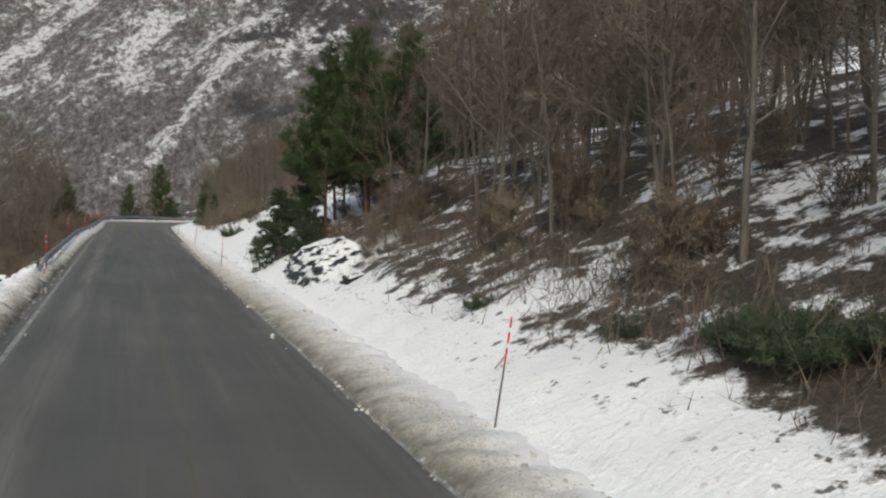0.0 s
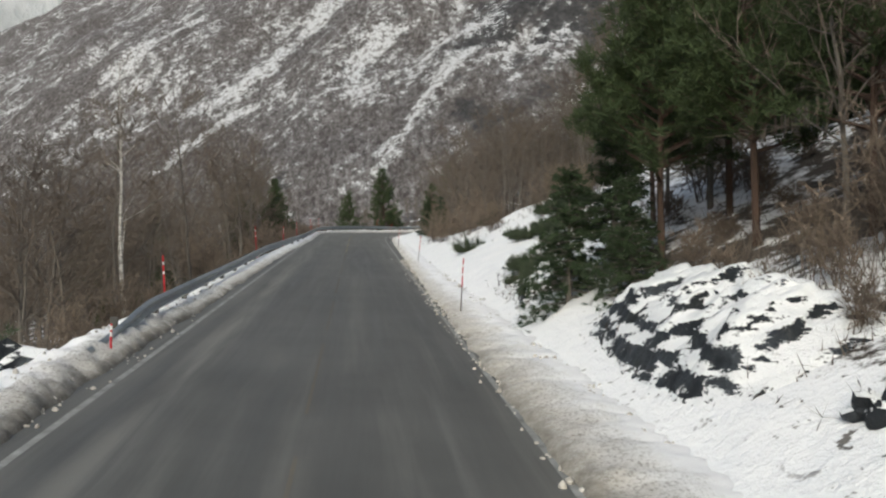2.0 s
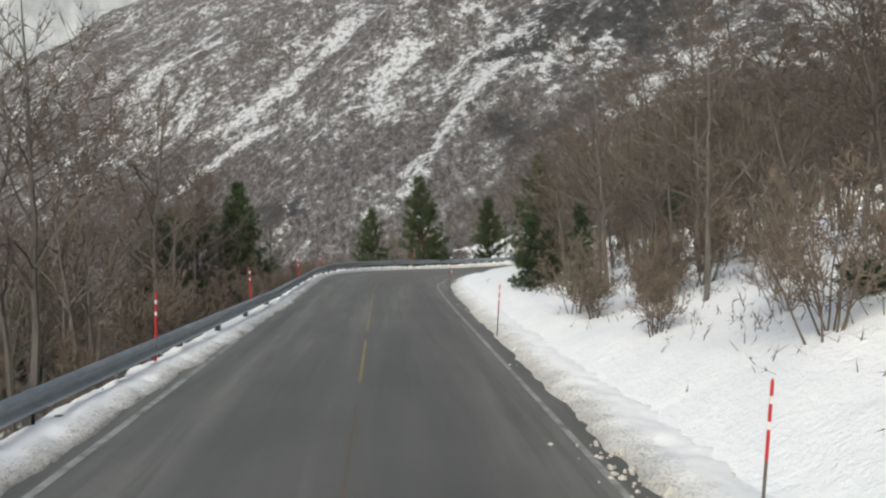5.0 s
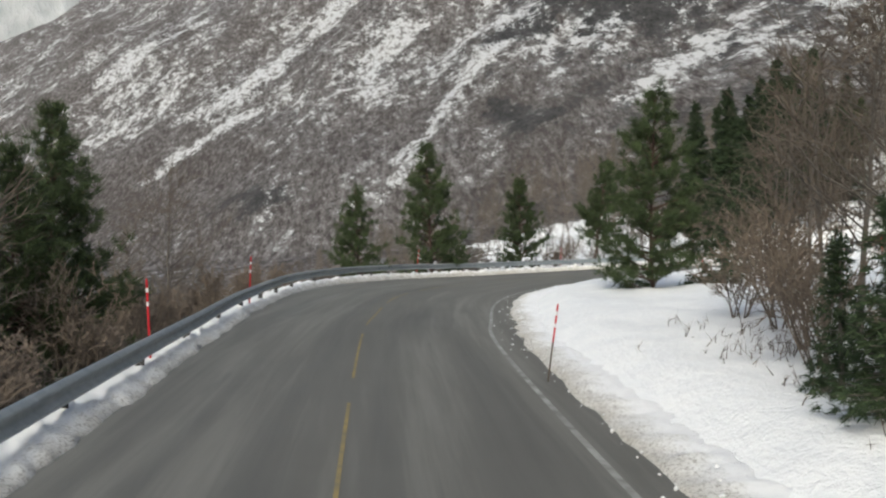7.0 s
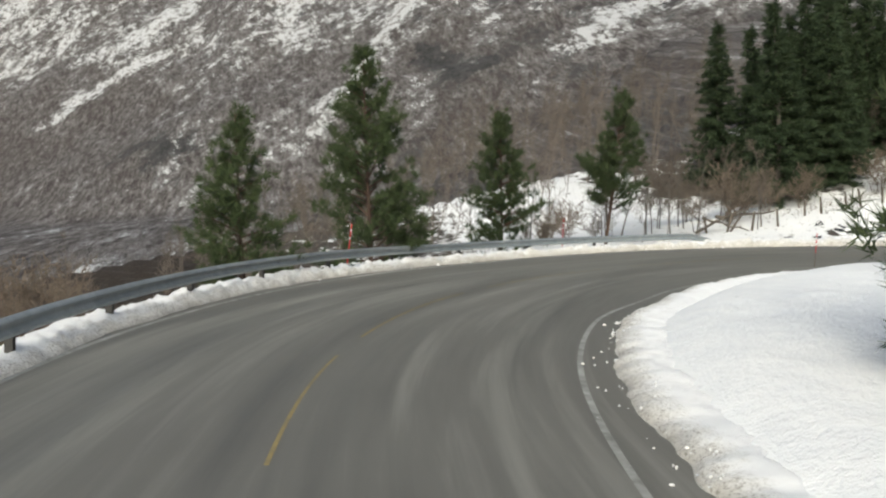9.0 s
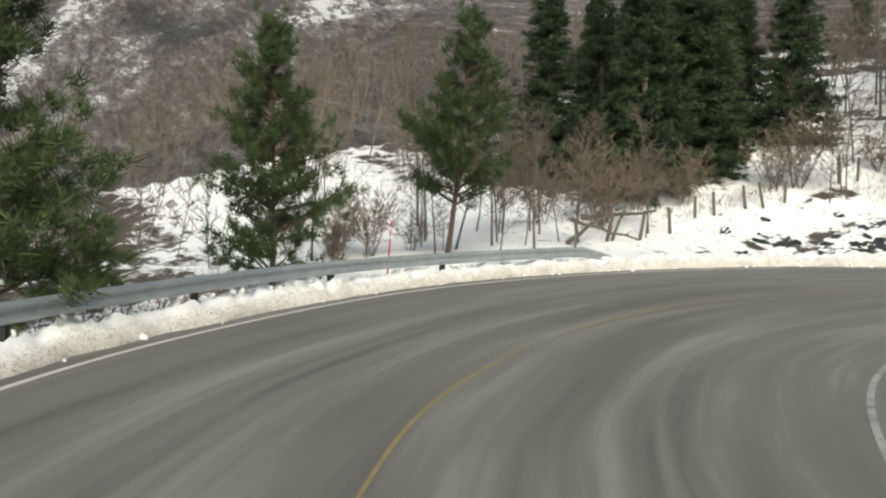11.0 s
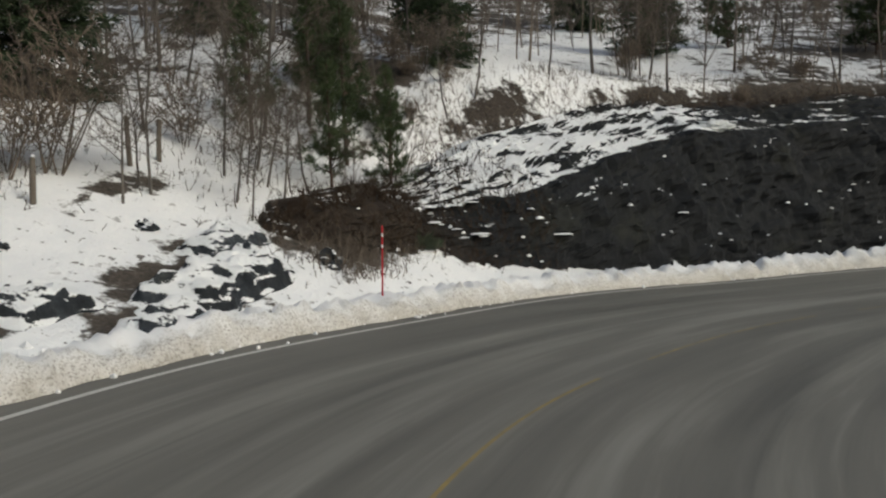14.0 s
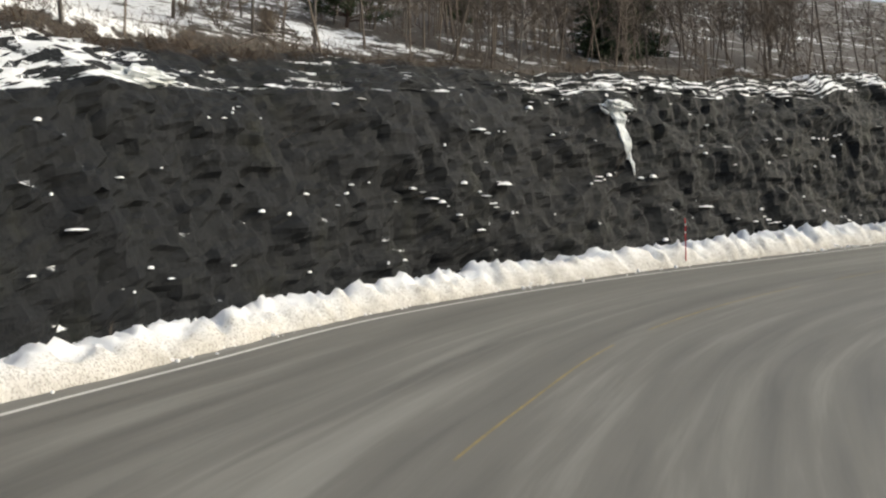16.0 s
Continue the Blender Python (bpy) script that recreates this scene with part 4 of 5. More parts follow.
class Soup:
    """Collects sticks and blades, and turns them into one mesh."""

    def __init__(self):
        self.v, self.f, self.segs, self.tips = [], [], [], []

    def tip(self, p, q, r):
        """The finest twig: a sliver that runs out to a point."""
        self.tips.append((*p, *q, r))

    def stick(self, pts, radii, sides=3):
        if len(pts) == 2 and sides == 3:
            self.segs.append((*pts[0], *pts[1], radii[0], radii[1]))
            return
        base = len(self.v)
        for k, (p, r) in enumerate(zip(pts, radii)):
            q, o = pts[min(k + 1, len(pts) - 1)], pts[max(k - 1, 0)]
            a = Vector((q[0] - o[0], q[1] - o[1], q[2] - o[2])).normalized()
            u = a.cross(Vector((0.31, 0.87, 0.38))).normalized()
            w = a.cross(u)
            for j in range(sides):
                g = 2 * math.pi * j / sides
                cu, cw = r * math.cos(g), r * math.sin(g)
                self.v.append((p[0] + cu * u[0] + cw * w[0], p[1] + cu * u[1] + cw * w[1], p[2] + cu * u[2] + cw * w[2]))
        for k in range(len(pts) - 1):
            for j in range(sides):
                a, b = base + k * sides + j, base + k * sides + (j + 1) % sides
                self.f.append((a, b, b + sides, a + sides))

    def tuft(self, rng, p, way, size, count, flat=0.6, width=0.16):
        """Needle sprays: pointed blades that fan out from p."""
        d = rng.normal(0, 1, (count, 3)) * (1, 1, flat) + np.array(way) * 1.1
        d /= np.linalg.norm(d, axis=1)[:, None] + 1e-9
        side = np.cross(d, rng.normal(0, 1, (count, 3)))
        side /= np.linalg.norm(side, axis=1)[:, None] + 1e-9
        l = size * rng.uniform(0.6, 1.25, (count, 1))
        o = np.array(p) + rng.normal(0, size * 0.18, (count, 3))
        tri = np.stack([o - side * width * l, o + side * width * l, o + d * l], 1).reshape(-1, 3)
        b = len(self.v)
        self.v += tri.tolist()
        self.f += [(b + 3 * k, b + 3 * k + 1, b + 3 * k + 2) for k in range(count)]

    def mesh(self, name):
        v, f = self.v, self.f
        if self.segs:
            s = np.array(self.segs, float)
            p, q = s[:, :3], s[:, 3:6]
            a = q - p
            a /= np.linalg.norm(a, axis=1)[:, None] + 1e-9
            u = np.cross(a, (0.31, 0.87, 0.38))
            u /= np.linalg.norm(u, axis=1)[:, None] + 1e-9
            w = np.cross(a, u)
            rings = []
            for e, r in ((p, s[:, 6:7]), (q, s[:, 7:8])):
                for j in range(3):
                    g = 2 * math.pi * j / 3
                    rings.append(e + r * (math.cos(g) * u + math.sin(g) * w))
            pts = np.stack(rings, 1).reshape(-1, 3)
            n0 = len(v) + 6 * np.arange(len(s))
            quads = np.stack([np.stack([n0 + j, n0 + (j + 1) % 3, n0 + 3 + (j + 1) % 3, n0 + 3 + j], 1) for j in range(3)], 1).reshape(-1, 4)
            v, f = v + pts.tolist(), f + quads.tolist()
        if self.tips:
            s = np.array(self.tips, float)
            p, q = s[:, :3], s[:, 3:6]
            u = np.cross(q - p, np.roll(q - p, 1, axis=0) + (0.3, 0.2, 0.4))
            u *= s[:, 6:7] / (np.linalg.norm(u, axis=1)[:, None] + 1e-9)
            pts = np.stack([p - u, p + u, q], 1).reshape(-1, 3)
            n0 = len(v) + 3 * np.arange(len(s))
            v, f = v + pts.tolist(), f + np.stack([n0, n0 + 1, n0 + 2], 1).tolist()
        me = bpy.data.meshes.new(name)
        me.from_pydata(v, [], f)
        me.update()
        return me


def bend(rng, p, d, length, n, wander, up):
    pts = [np.array(p, float)]
    d = np.array(d, float)
    for _ in range(n):
        d = d + rng.normal(0, wander, 3) + np.array([0, 0, up])
        d /= np.linalg.norm(d)
        pts.append(pts[-1] + d * length / n)
    return pts


def bare_tree(seed, height, trunk_mat, label, name="birch_tree", limbs=20, spread=0.38, stems=1, first=0.28, lean=0.05, twig_mat=None):
    """A leafless tree: trunk with limbs, and a crown of fine twigs."""
    rng = np.random.default_rng(seed)
    wood, twig = Soup(), Soup()
    for st in range(stems):
        d0 = np.array([rng.normal(0, lean), rng.normal(0, lean), 1.0]) if stems == 1 else np.array([rng.normal(0, 0.32), rng.normal(0, 0.32), 1.0])
        h = height * (1 if stems == 1 else rng.uniform(0.7, 1))
        tr = bend(rng, (0, 0, -0.3) if stems == 1 else (rng.normal(0, 0.12), rng.normal(0, 0.12), -0.2), d0 / np.linalg.norm(d0), h, 9, 0.05, 0.04)
        r0 = (0.008 * height + 0.012) * (1 if stems == 1 else 0.5)
        rad = [r0 * (1 - 0.93 * k / 9) + 0.004 for k in range(10)]
        wood.stick(tr, rad, 6 if stems == 1 else 4)
        for _ in range(limbs):
            u = rng.uniform(first, 0.97)
            k = u * 9
            i = int(k)
            p = tr[i] * (1 - (k - i)) + tr[min(i + 1, 9)] * (k - i)
            g = rng.uniform(0, 2 * math.pi)
            ln = h * spread * (1.15 - u) * rng.uniform(0.6, 1.25) + 0.25
            d = np.array([math.cos(g), math.sin(g), rng.uniform(0.5, 1.3)])
            br = bend(rng, p, d / np.linalg.norm(d), ln, 4, 0.13, 0.05)
            r1 = rad[i] * 0.42
            wood.stick(br, [r1 * (1 - 0.85 * q / 4) + 0.003 for q in range(5)], 3)
            for _ in range(8 if stems == 1 else 6):
                q = rng.uniform(0.2, 1.0) * 4
                j = min(int(q), 3)
                p2 = br[j] * (1 - (q - j)) + br[j + 1] * (q - j)
                d2 = br[j + 1] - br[j]
                d2 = d2 / np.linalg.norm(d2) + rng.normal(0, 0.6, 3)
                b2 = bend(rng, p2, d2 / np.linalg.norm(d2), ln * rng.uniform(0.3, 0.6), 3, 0.18, 0.04)
                twig.stick(b2, [0.011, 0.009, 0.007, 0.004], 3)
                for _ in range(7):
                    j2 = rng.integers(0, 3)
                    d3 = (b2[j2 + 1] - b2[j2])
                    d3 = d3 / np.linalg.norm(d3) + rng.normal(0, 0.7, 3)
                    b3 = bend(rng, b2[j2 + 1], d3 / np.linalg.norm(d3), ln * rng.uniform(0.12, 0.28), 1, 0.1, 0.0)
                    twig.tip(b3[0], b3[1], 0.012)
    tree = new(name)
    tagged(tree, label, "tree" if stems == 1 else "bush")
    mesh_part("trunk" if stems == 1 else "stem", wood.mesh("trunk"), trunk_mat, tree)
    mesh_part("crown", twig.mesh("crown"), twig_mat or TWIG, tree, "fine bare brown twigs")
    return tree


def conifer(seed, height, kind, label, low=None, wide=1.0, thick=1.0, bark=None, fine=1.0):
    """kind: pine (open, red trunk), spruce (dense, dark), bush (low and spreading)."""
    rng = np.random.default_rng(seed)
    wood, leaf = Soup(), Soup()
    lean = {"pine": 0.03, "spruce": 0.012, "bush": 0.1}[kind]
    tr = bend(rng, (0, 0, -0.3), (rng.normal(0, lean), rng.normal(0, lean), 1), height + 0.3, 8, 0.02, 0.03)
    r0 = 0.0085 * height + 0.02 if kind == "pine" else 0.013 * height + 0.03
    wood.stick(tr, [r0 * (1 - 0.95 * k / 8) + 0.006 for k in range(9)], 7)
    low = {"pine": 0.1, "spruce": 0.05, "bush": 0.02}[kind] if low is None else low
    step = {"pine": 0.36, "spruce": 0.3, "bush": 0.2}[kind]
    z = low * height
    while z < height * 0.985:
        u = z / height
        k = u * 8
        i = min(int(k), 7)
        p = tr[i] * (1 - (k - i)) + tr[i + 1] * (k - i)
        for _ in range(int({"pine": 7, "spruce": 8, "bush": 7}[kind] * thick)):
            g = rng.uniform(0, 2 * math.pi)
            if kind == "pine":
                ln = height * 0.36 * (1.06 - u) ** 0.85 * rng.uniform(0.6, 1.2) * (0.8 if u < 0.2 else 1)
                rise = rng.uniform(-0.05, 0.45) + 0.5 * u
            elif kind == "spruce":
                ln = height * 0.22 * (1.03 - u) * rng.uniform(0.75, 1.15) + 0.12
                rise = rng.uniform(-0.35, 0.0) + 0.5 * u
            else:
                ln = height * 0.75 * (1.05 - u) * rng.uniform(0.6, 1.2) + 0.15
                rise = rng.uniform(0.1, 0.8)
            ln *= wide
            d = np.array([math.cos(g), math.sin(g), rise])
            br = bend(rng, p + np.array([0, 0, rng.normal(0, step * 0.3)]), d / np.linalg.norm(d), ln, 3, 0.06, 0.06 if kind == "pine" else -0.01)
            wood.stick(br, [0.02 * ln + 0.006, 0.012 * ln + 0.005, 0.007, 0.003], 3)
            n = max(2, int(ln / {"pine": 0.2, "spruce": 0.18, "bush": 0.16}[kind]))
            for q in range(n):
                t = (0.35 + 0.65 * (q + rng.uniform(0, 1)) / n) if kind == "pine" else (0.12 + 0.88 * (q + rng.uniform(0, 1)) / n)
                kk = min(t, 0.999) * 3
                j = int(kk)
                at = br[j] * (1 - (kk - j)) + br[j + 1] * (kk - j)
                way = br[j + 1] - br[j]
                way = way / np.linalg.norm(way)
                if kind == "pine":
                    leaf.tuft(rng, at + rng.normal(0, 0.1, 3), way * 0.8 + (0, 0, 0.4), 0.22 + 0.008 * height, 30, 0.9, 0.05)
                elif kind == "spruce":
                    leaf.tuft(rng, at + rng.normal(0, 0.06, 3), way * 0.8 - np.array([0, 0, 0.35]), (0.2 + 0.012 * height) * fine, int(13 / fine), 0.6, 0.09)
                else:
                    leaf.tuft(rng, at, way * 0.9 + (0, 0, 0.3), 0.16, 9, 0.8, 0.13)
        z += step * rng.uniform(0.8, 1.2)
    tree = new({"pine": "pine_tree", "spruce": "spruce_tree", "bush": "juniper_bush"}[kind])
    tagged(tree, label, "bush" if kind == "bush" else "tree")
    mesh_part("trunk", wood.mesh("trunk"), bark or (PINE_BARK if kind == "pine" else BARK), tree)
    mesh_part("crown", leaf.mesh("crown"), NEEDLE if kind != "spruce" else SPRUCE_NEEDLE, tree, "dense green needles")
    return tree


def juniper(seed, rx, ry, height):
    """A low spreading mat of prickly sprays rising from creeping stems."""
    rng = np.random.default_rng(seed)
    wood, leaf = Soup(), Soup()
    for _ in range(int(70 * rx * ry / 0.35) if rx < 1 else 190):
        g, r = rng.uniform(0, 2 * math.pi), math.sqrt(rng.uniform(0, 1))
        p = np.array([rx * 0.75 * r * math.cos(g), ry * 0.75 * r * math.sin(g), -0.05])
        d = np.array([math.cos(g) * (0.3 + r), math.sin(g) * (0.3 + r), rng.uniform(0.4, 1.2)])
        br = bend(rng, p, d / np.linalg.norm(d), height * rng.uniform(0.6, 1.7) * (1.3 - 0.6 * r), 3, 0.2, 0.05)
        wood.stick(br, [0.012, 0.009, 0.006, 0.003], 3)
        for q in range(1, 4):
            for w in (0.0, 0.5):
                at = br[q - 1] * w + br[q] * (1 - w)
                way = br[q] - br[q - 1]
                leaf.tuft(rng, at, way / np.linalg.norm(way) * 0.9 + (0, 0, 0.2), 0.16, 16, 0.8, 0.06)
    bush = new("juniper_bush")
    tagged(bush, "low spreading dark green juniper bush in snow", "bush")
    mesh_part("stem", wood.mesh("stem"), BARK, bush)
    mesh_part("crown", leaf.mesh("crown"), JUNIPER_NEEDLE, bush, "prickly dark green sprays")
    return bush


def put(proto, x, y, size=1.0, turn=None, lean=(0, 0), sink=0.05, label="", group=""):
    """Moves an unused prototype to its place, or puts a copy there."""
    z = ground_z(x, y) - sink
    turn = random.uniform(0, 360) if turn is None else turn
    m = pose(x, y, z, lean[0], lean[1], turn) @ Matrix.Diagonal((size, size, size, 1))
    if proto.get("placed"):
        ob = copy_thing(proto, pose(0, 0, 0))
    else:
        ob = proto
        proto["placed"] = 1
    ob.matrix_basis = m
    if label:
        ob["label"] = label
    if group:
        ob["group"] = group
    return ob


BIRCHES = [bare_tree(k, h, BARK, "leafless grey-brown birch tree standing in snow", limbs=n) for k, h, n in ((1, 8, 20), (2, 9, 22), (3, 7, 18), (4, 10, 22), (5, 6, 18))]
WHITE_BIRCH = bare_tree(8, 9.5, BIRCH_BARK, "slender white-barked birch beyond the guard rail", limbs=16, spread=0.22)
SHRUBS = [bare_tree(k, h, TWIG, "leafless reddish-brown many-stemmed bush in snow", name="bare_bush", limbs=5, stems=9, spread=0.4, first=0.2, twig_mat=BUSH_TWIG) for k, h in ((11, 2.2), (12, 3.0), (13, 1.5))]
PINES = [conifer(k, h, "pine", "Scots pine with a reddish trunk and green needles") for k, h in ((21, 8), (22, 6.5), (23, 7.2))]
TALL_PINE = conifer(24, 8.3, "pine", "tall Scots pine with a bare lower trunk above the verge", low=0.3)
BARE_PINE = conifer(27, 7.0, "pine", "Scots pine with a bare reddish lower trunk beyond the guard rail", low=0.27, wide=1.05)
LOW_PINE = conifer(25, 7.2, "pine", "broad Scots pine with branches down to the snow", low=0.03, wide=1.1)
SAPLING = conifer(26, 5.0, "pine", "slender young pine with sparse needles on the snowy bank", low=0.22, wide=0.8, thick=0.8)
YOUNG_SPRUCE = conifer(34, 2.8, "spruce", "dense dark young spruce at the edge of the snowy verge", low=0.02, wide=1.6, thick=2.8, fine=0.55)
SPRUCES = [conifer(k, h, "spruce", "dense dark green spruce tree") for k, h in ((31, 12), (32, 9), (33, 4))]
JUNIPERS = [juniper(k, a, b, h) for k, a, b, h in ((41, 0.7, 0.5, 0.45), (42, 1.45, 0.75, 0.4))]

# single trees that stand out
put(PINES[1], 0.0, 122.8, 0.9, 20)
put(PINES[0], 4.6, 130.8, 1.12, 100)
put(PINES[2], 11.5, 137.6, 1.0, 10, label="conical Scots pine just beyond the guard rail")
put(BARE_PINE, 17.3, 138.8, 1.14, 200, (0, -12), label="leaning Scots pine with a bare reddish lower trunk")
put(PINES[0], -6.4, 94, 0.8, 60)
put(PINES[2], -8.0, 90, 0.85, 140)
put(PINES[1], -7.0, 92, 0.9, 200)
put(PINES[0], -9.6, 93.5, 0.85, 20)
put(PINES[1], -9.0, 87.5, 0.9, 80)
put(LOW_PINE, 10.7, 104.9, 1.0, 250)
put(SPRUCES[2], 13.2, 104.5, 1.3)
put(TALL_PINE, 7.35, 31.0, 1.0, 30)
put(YOUNG_SPRUCE, 5.55, 32.2, 1.12, 70)
put(YOUNG_SPRUCE, 6.9, 33.3, 1.3, 10)
put(YOUNG_SPRUCE, 6.6, 30.6, 0.9, 150)
for x, y, k in ((7.3, 27.6, 0.5), (7.8, 24.6, 0.6), (7.0, 22.6, 0.45), (7.5, 29.4, 0.55), (8.2, 26.0, 0.7), (8.3, 22.4, 0.6), (6.9, 25.2, 0.35)):
    put(SHRUBS[0], x, y, k, group="bushes right of the road")
for x, y, k in ((8.7, 29.2, 0.95), (9.8, 33.0, 1.0), (9.4, 26.3, 0.9), (8.9, 36.0, 0.85)):
    put(TALL_PINE, x, y, k, label="dark Scots pine among bare trees above the verge")
put(YOUNG_SPRUCE, 6.35, 82.6, 0.95, 120, label="dense dark young spruce among bare trees inside the bend")
put(YOUNG_SPRUCE, 7.3, 83.8, 0.8, 200, label="dense dark young spruce among bare trees inside the bend")
put(SPRUCES[2], 7.0, 77.0, 0.7)
put(WHITE_BIRCH, -6.75, 41.8, 1.0)
put(SPRUCES[2], 6.8, 85.0, 0.55, label="small dark spruce among bare bushes")
put(SPRUCES[2], 7.5, 84.2, 0.5)
for x, y, k in ((7.3, 86.5, 0.9), (8.2, 88.5, 1.0), (8.8, 91.0, 1.0), (7.9, 83.2, 0.9), (9.3, 94.0, 0.9)):
    put(SHRUBS[1], x, y, k, group="bushes inside the bend")
for x, y, k in ((9.2, 90.0, 0.7), (9.8, 93.5, 0.6), (10.4, 87.5, 0.8), (9.6, 84.8, 0.7), (11.4, 96.5, 0.6), (10.2, 82.0, 0.8), (7.4, 81.6, 0.75), (8.6, 86.2, 0.85), (9.0, 88.4, 0.8), (11.8, 91.5, 0.9), (12.6, 88.0, 1.0), (10.9, 94.8, 0.75), (8.2, 79.5, 0.8), (9.4, 78.0, 0.9)):
    put(BIRCHES[0], x, y, k, group="wood inside the bend")
for x, y, k, turn in ((9.8, 49.8, 0.95, 100), (9.4, 52.0, 0.7, 70), (7.6, 47.4, 0.8, 110), (8.2, 45.6, 0.85, 105), (8.6, 44.2, 0.9, 80), (10.3, 47.5, 0.9, 20), (7.6, 2.9, 0.95, 60), (8.2, 1.4, 0.8, 100), (6.1, 39.7, 0.75, 60), (6.2, 38.3, 0.7, 110)):
    put(JUNIPERS[1], x, y, k, turn)
for x, y, k in ((5.95, 53.0, 0.95), (7.5, 50.9, 0.5), (5.9, 37.0, 0.7), (5.4, 38.2, 0.5), (5.3, 35.2, 0.55), (7.4, 41.6, 0.6), (7.1, 6.2, 0.55), (7.5, 3.7, 0.8), (-6.4, 29.0, 1.6), (-6.9, 30.4, 1.4), (42.5, 135.9, 0.6), (5.6, 36.5, 0.6), (6.6, 11.4, 0.5), (8.3, 62.0, 0.9)):
    put(JUNIPERS[0], x, y, k)
for x, y, k in ((41.4, 137.6, 0.35), (45.3, 137.6, 0.5), (50.6, 137.2, 0.6), (52.2, 136.6, 0.7), (41.8, 139.3, 0.4), (42.5, 139.1, 0.5), (45.7, 139.8, 0.6), (56.1, 134.4, 0.7), (48.6, 139.0, 0.6), (47.2, 141.0, 0.7)):
    put(BIRCHES[2], x, y, k, label="slim bare birch on the snowy bank above the rock", group="saplings on the open slope")
for x, y, k in ((45.5, 139.1, 1.05), (44.0, 141.5, 0.9), (43.0, 138.6, 0.8), (44.4, 137.4, 0.7), (47.6, 138.4, 0.6), (49.5, 141.5, 1.0), (46.6, 140.8, 0.9)):
    put(SAPLING, x, y, k)
put(SPRUCES[1], 54.5, 138.4, 0.75)
put(SPRUCES[1], 50.2, 142.0, 0.6)
put(SPRUCES[0], 58.5, 140.5, 0.6)
put(SPRUCES[2], 48.8, 140.2, 0.8)
for k in range(24):
    put(SPRUCES[k % 2], 30 + 9.5 * random.random() + (k % 3) * 1.2, 145.6 + 8 * random.random() + (k % 2), random.uniform(0.9, 1.15), group="spruce stand")
for x, y, k in ((27.0, 143.8, 1.35), (37.2, 142.9, 1.3), (36.2, 143.6, 1.1), (24.5, 144.5, 0.9), (29.5, 144.8, 1.0), (31.6, 144.2, 1.0), (41.6, 142.2, 0.8)):
    put(SHRUBS[1], x, y, k)

# woods, place by place: x from, x to, y from, y to, count, size
WOODS = [
    ("wood right of the road", 8.6, 16, -14, 38, 85, 0.6, 1.15), ("wood right of the road", 12, 19, 38, 62, 36, 0.7, 1.05),
    ("wood right of the road", 6.8, 14, 60, 76, 24, 0.6, 0.95), ("wood inside the bend", 12.5, 20, 76, 96, 26, 0.7, 1.0),
    ("wood inside the bend", 17, 34, 96, 114, 10, 0.6, 0.9),
    ("wood below the guard rail", -15, -5.4, 34, 92, 70, 0.75, 1.05), ("wood below the guard rail", -20, -6, 92, 120, 20, 0.45, 0.65),
    ("trees behind the bend", 14, 28, 141, 148, 14, 0.4, 0.65),
    ("saplings on the open slope", 36.5, 43, 138.5, 142, 9, 0.3, 0.6), ("saplings beyond the guard rail", 16.5, 24, 139.3, 144, 12, 0.3, 0.55), ("wood above the rock wall", 40, 60, 139, 152, 46, 0.5, 0.95), ("wood above the rock wall", 58, 72, 110, 134, 20, 0.6, 0.95), ("wood above the rock wall", 67, 78, 78, 110, 12, 0.6, 0.95),
]
wood_rng = random.Random(5)
for group, x0, x1, y0, y1, count, a, b in WOODS:
    for _ in range(count):
        x, y = wood_rng.uniform(x0, x1), wood_rng.uniform(y0, y1)
        i = station(x, y)
        if abs((x - CENTRE[i, 0]) * ACROSS[i, 0] + (y - CENTRE[i, 1]) * ACROSS[i, 1]) < WIDTH[i] / 2 + 3.4 and math.hypot(x - CENTRE[i, 0], y - CENTRE[i, 1]) < WIDTH[i] / 2 + 3.4:
            continue
        put(wood_rng.choice(BIRCHES), x, y, wood_rng.uniform(a, b), wood_rng.uniform(0, 360), (wood_rng.gauss(0, 3), wood_rng.gauss(0, 3)), group=group)
for group, x0, x1, y0, y1, count, a, b in (
        ("bushes right of the road", 8.0, 13, -10, 38, 60, 0.5, 0.95), ("bushes right of the road", 5.6, 9, 58, 74, 16, 0.5, 1.0), ("bushes right of the road", 9.8, 13, 48, 60, 14, 0.5, 0.9), ("bushes inside the bend", 8.2, 13, 74, 88, 14, 0.5, 0.9),
        ("bushes below the guard rail", -8, -4.6, 30, 108, 50, 0.6, 1.1), ("bushes below the guard rail", -14, -3.6, 98, 120, 40, 0.7, 1.2),
        ("bushes behind the bend", 12, 30, 142.5, 147, 9, 0.5, 0.9), ("bushes above the rock wall", 44, 58, 136, 143, 20, 0.4, 0.8), ("bushes above the rock wall", 60, 68, 108, 132, 34, 0.4, 0.8), ("bushes above the rock wall", 65, 71, 78, 108, 24, 0.4, 0.8)):
    for _ in range(count):
        x, y = wood_rng.uniform(x0, x1), wood_rng.uniform(y0, y1)
        i = station(x, y)
        if math.hypot(x - CENTRE[i, 0], y - CENTRE[i, 1]) < WIDTH[i] / 2 + 2.2:
            continue
        put(wood_rng.choice(SHRUBS), x, y, wood_rng.uniform(a, b), wood_rng.uniform(0, 360), group=group)
for x0, x1, y0, y1, count in ((19, 30, 5, 66, 8), (46, 80, 143, 165, 9), (69, 88, 95, 142, 7), (-30, -14, 40, 120, 6)):
    for _ in range(count):
        put(wood_rng.choice(SPRUCES[:2] + PINES), wood_rng.uniform(x0, x1), wood_rng.uniform(y0, y1), wood_rng.uniform(0.7, 1.0), group="scattered conifers")


# ---- far woods: too many and too small to count ----


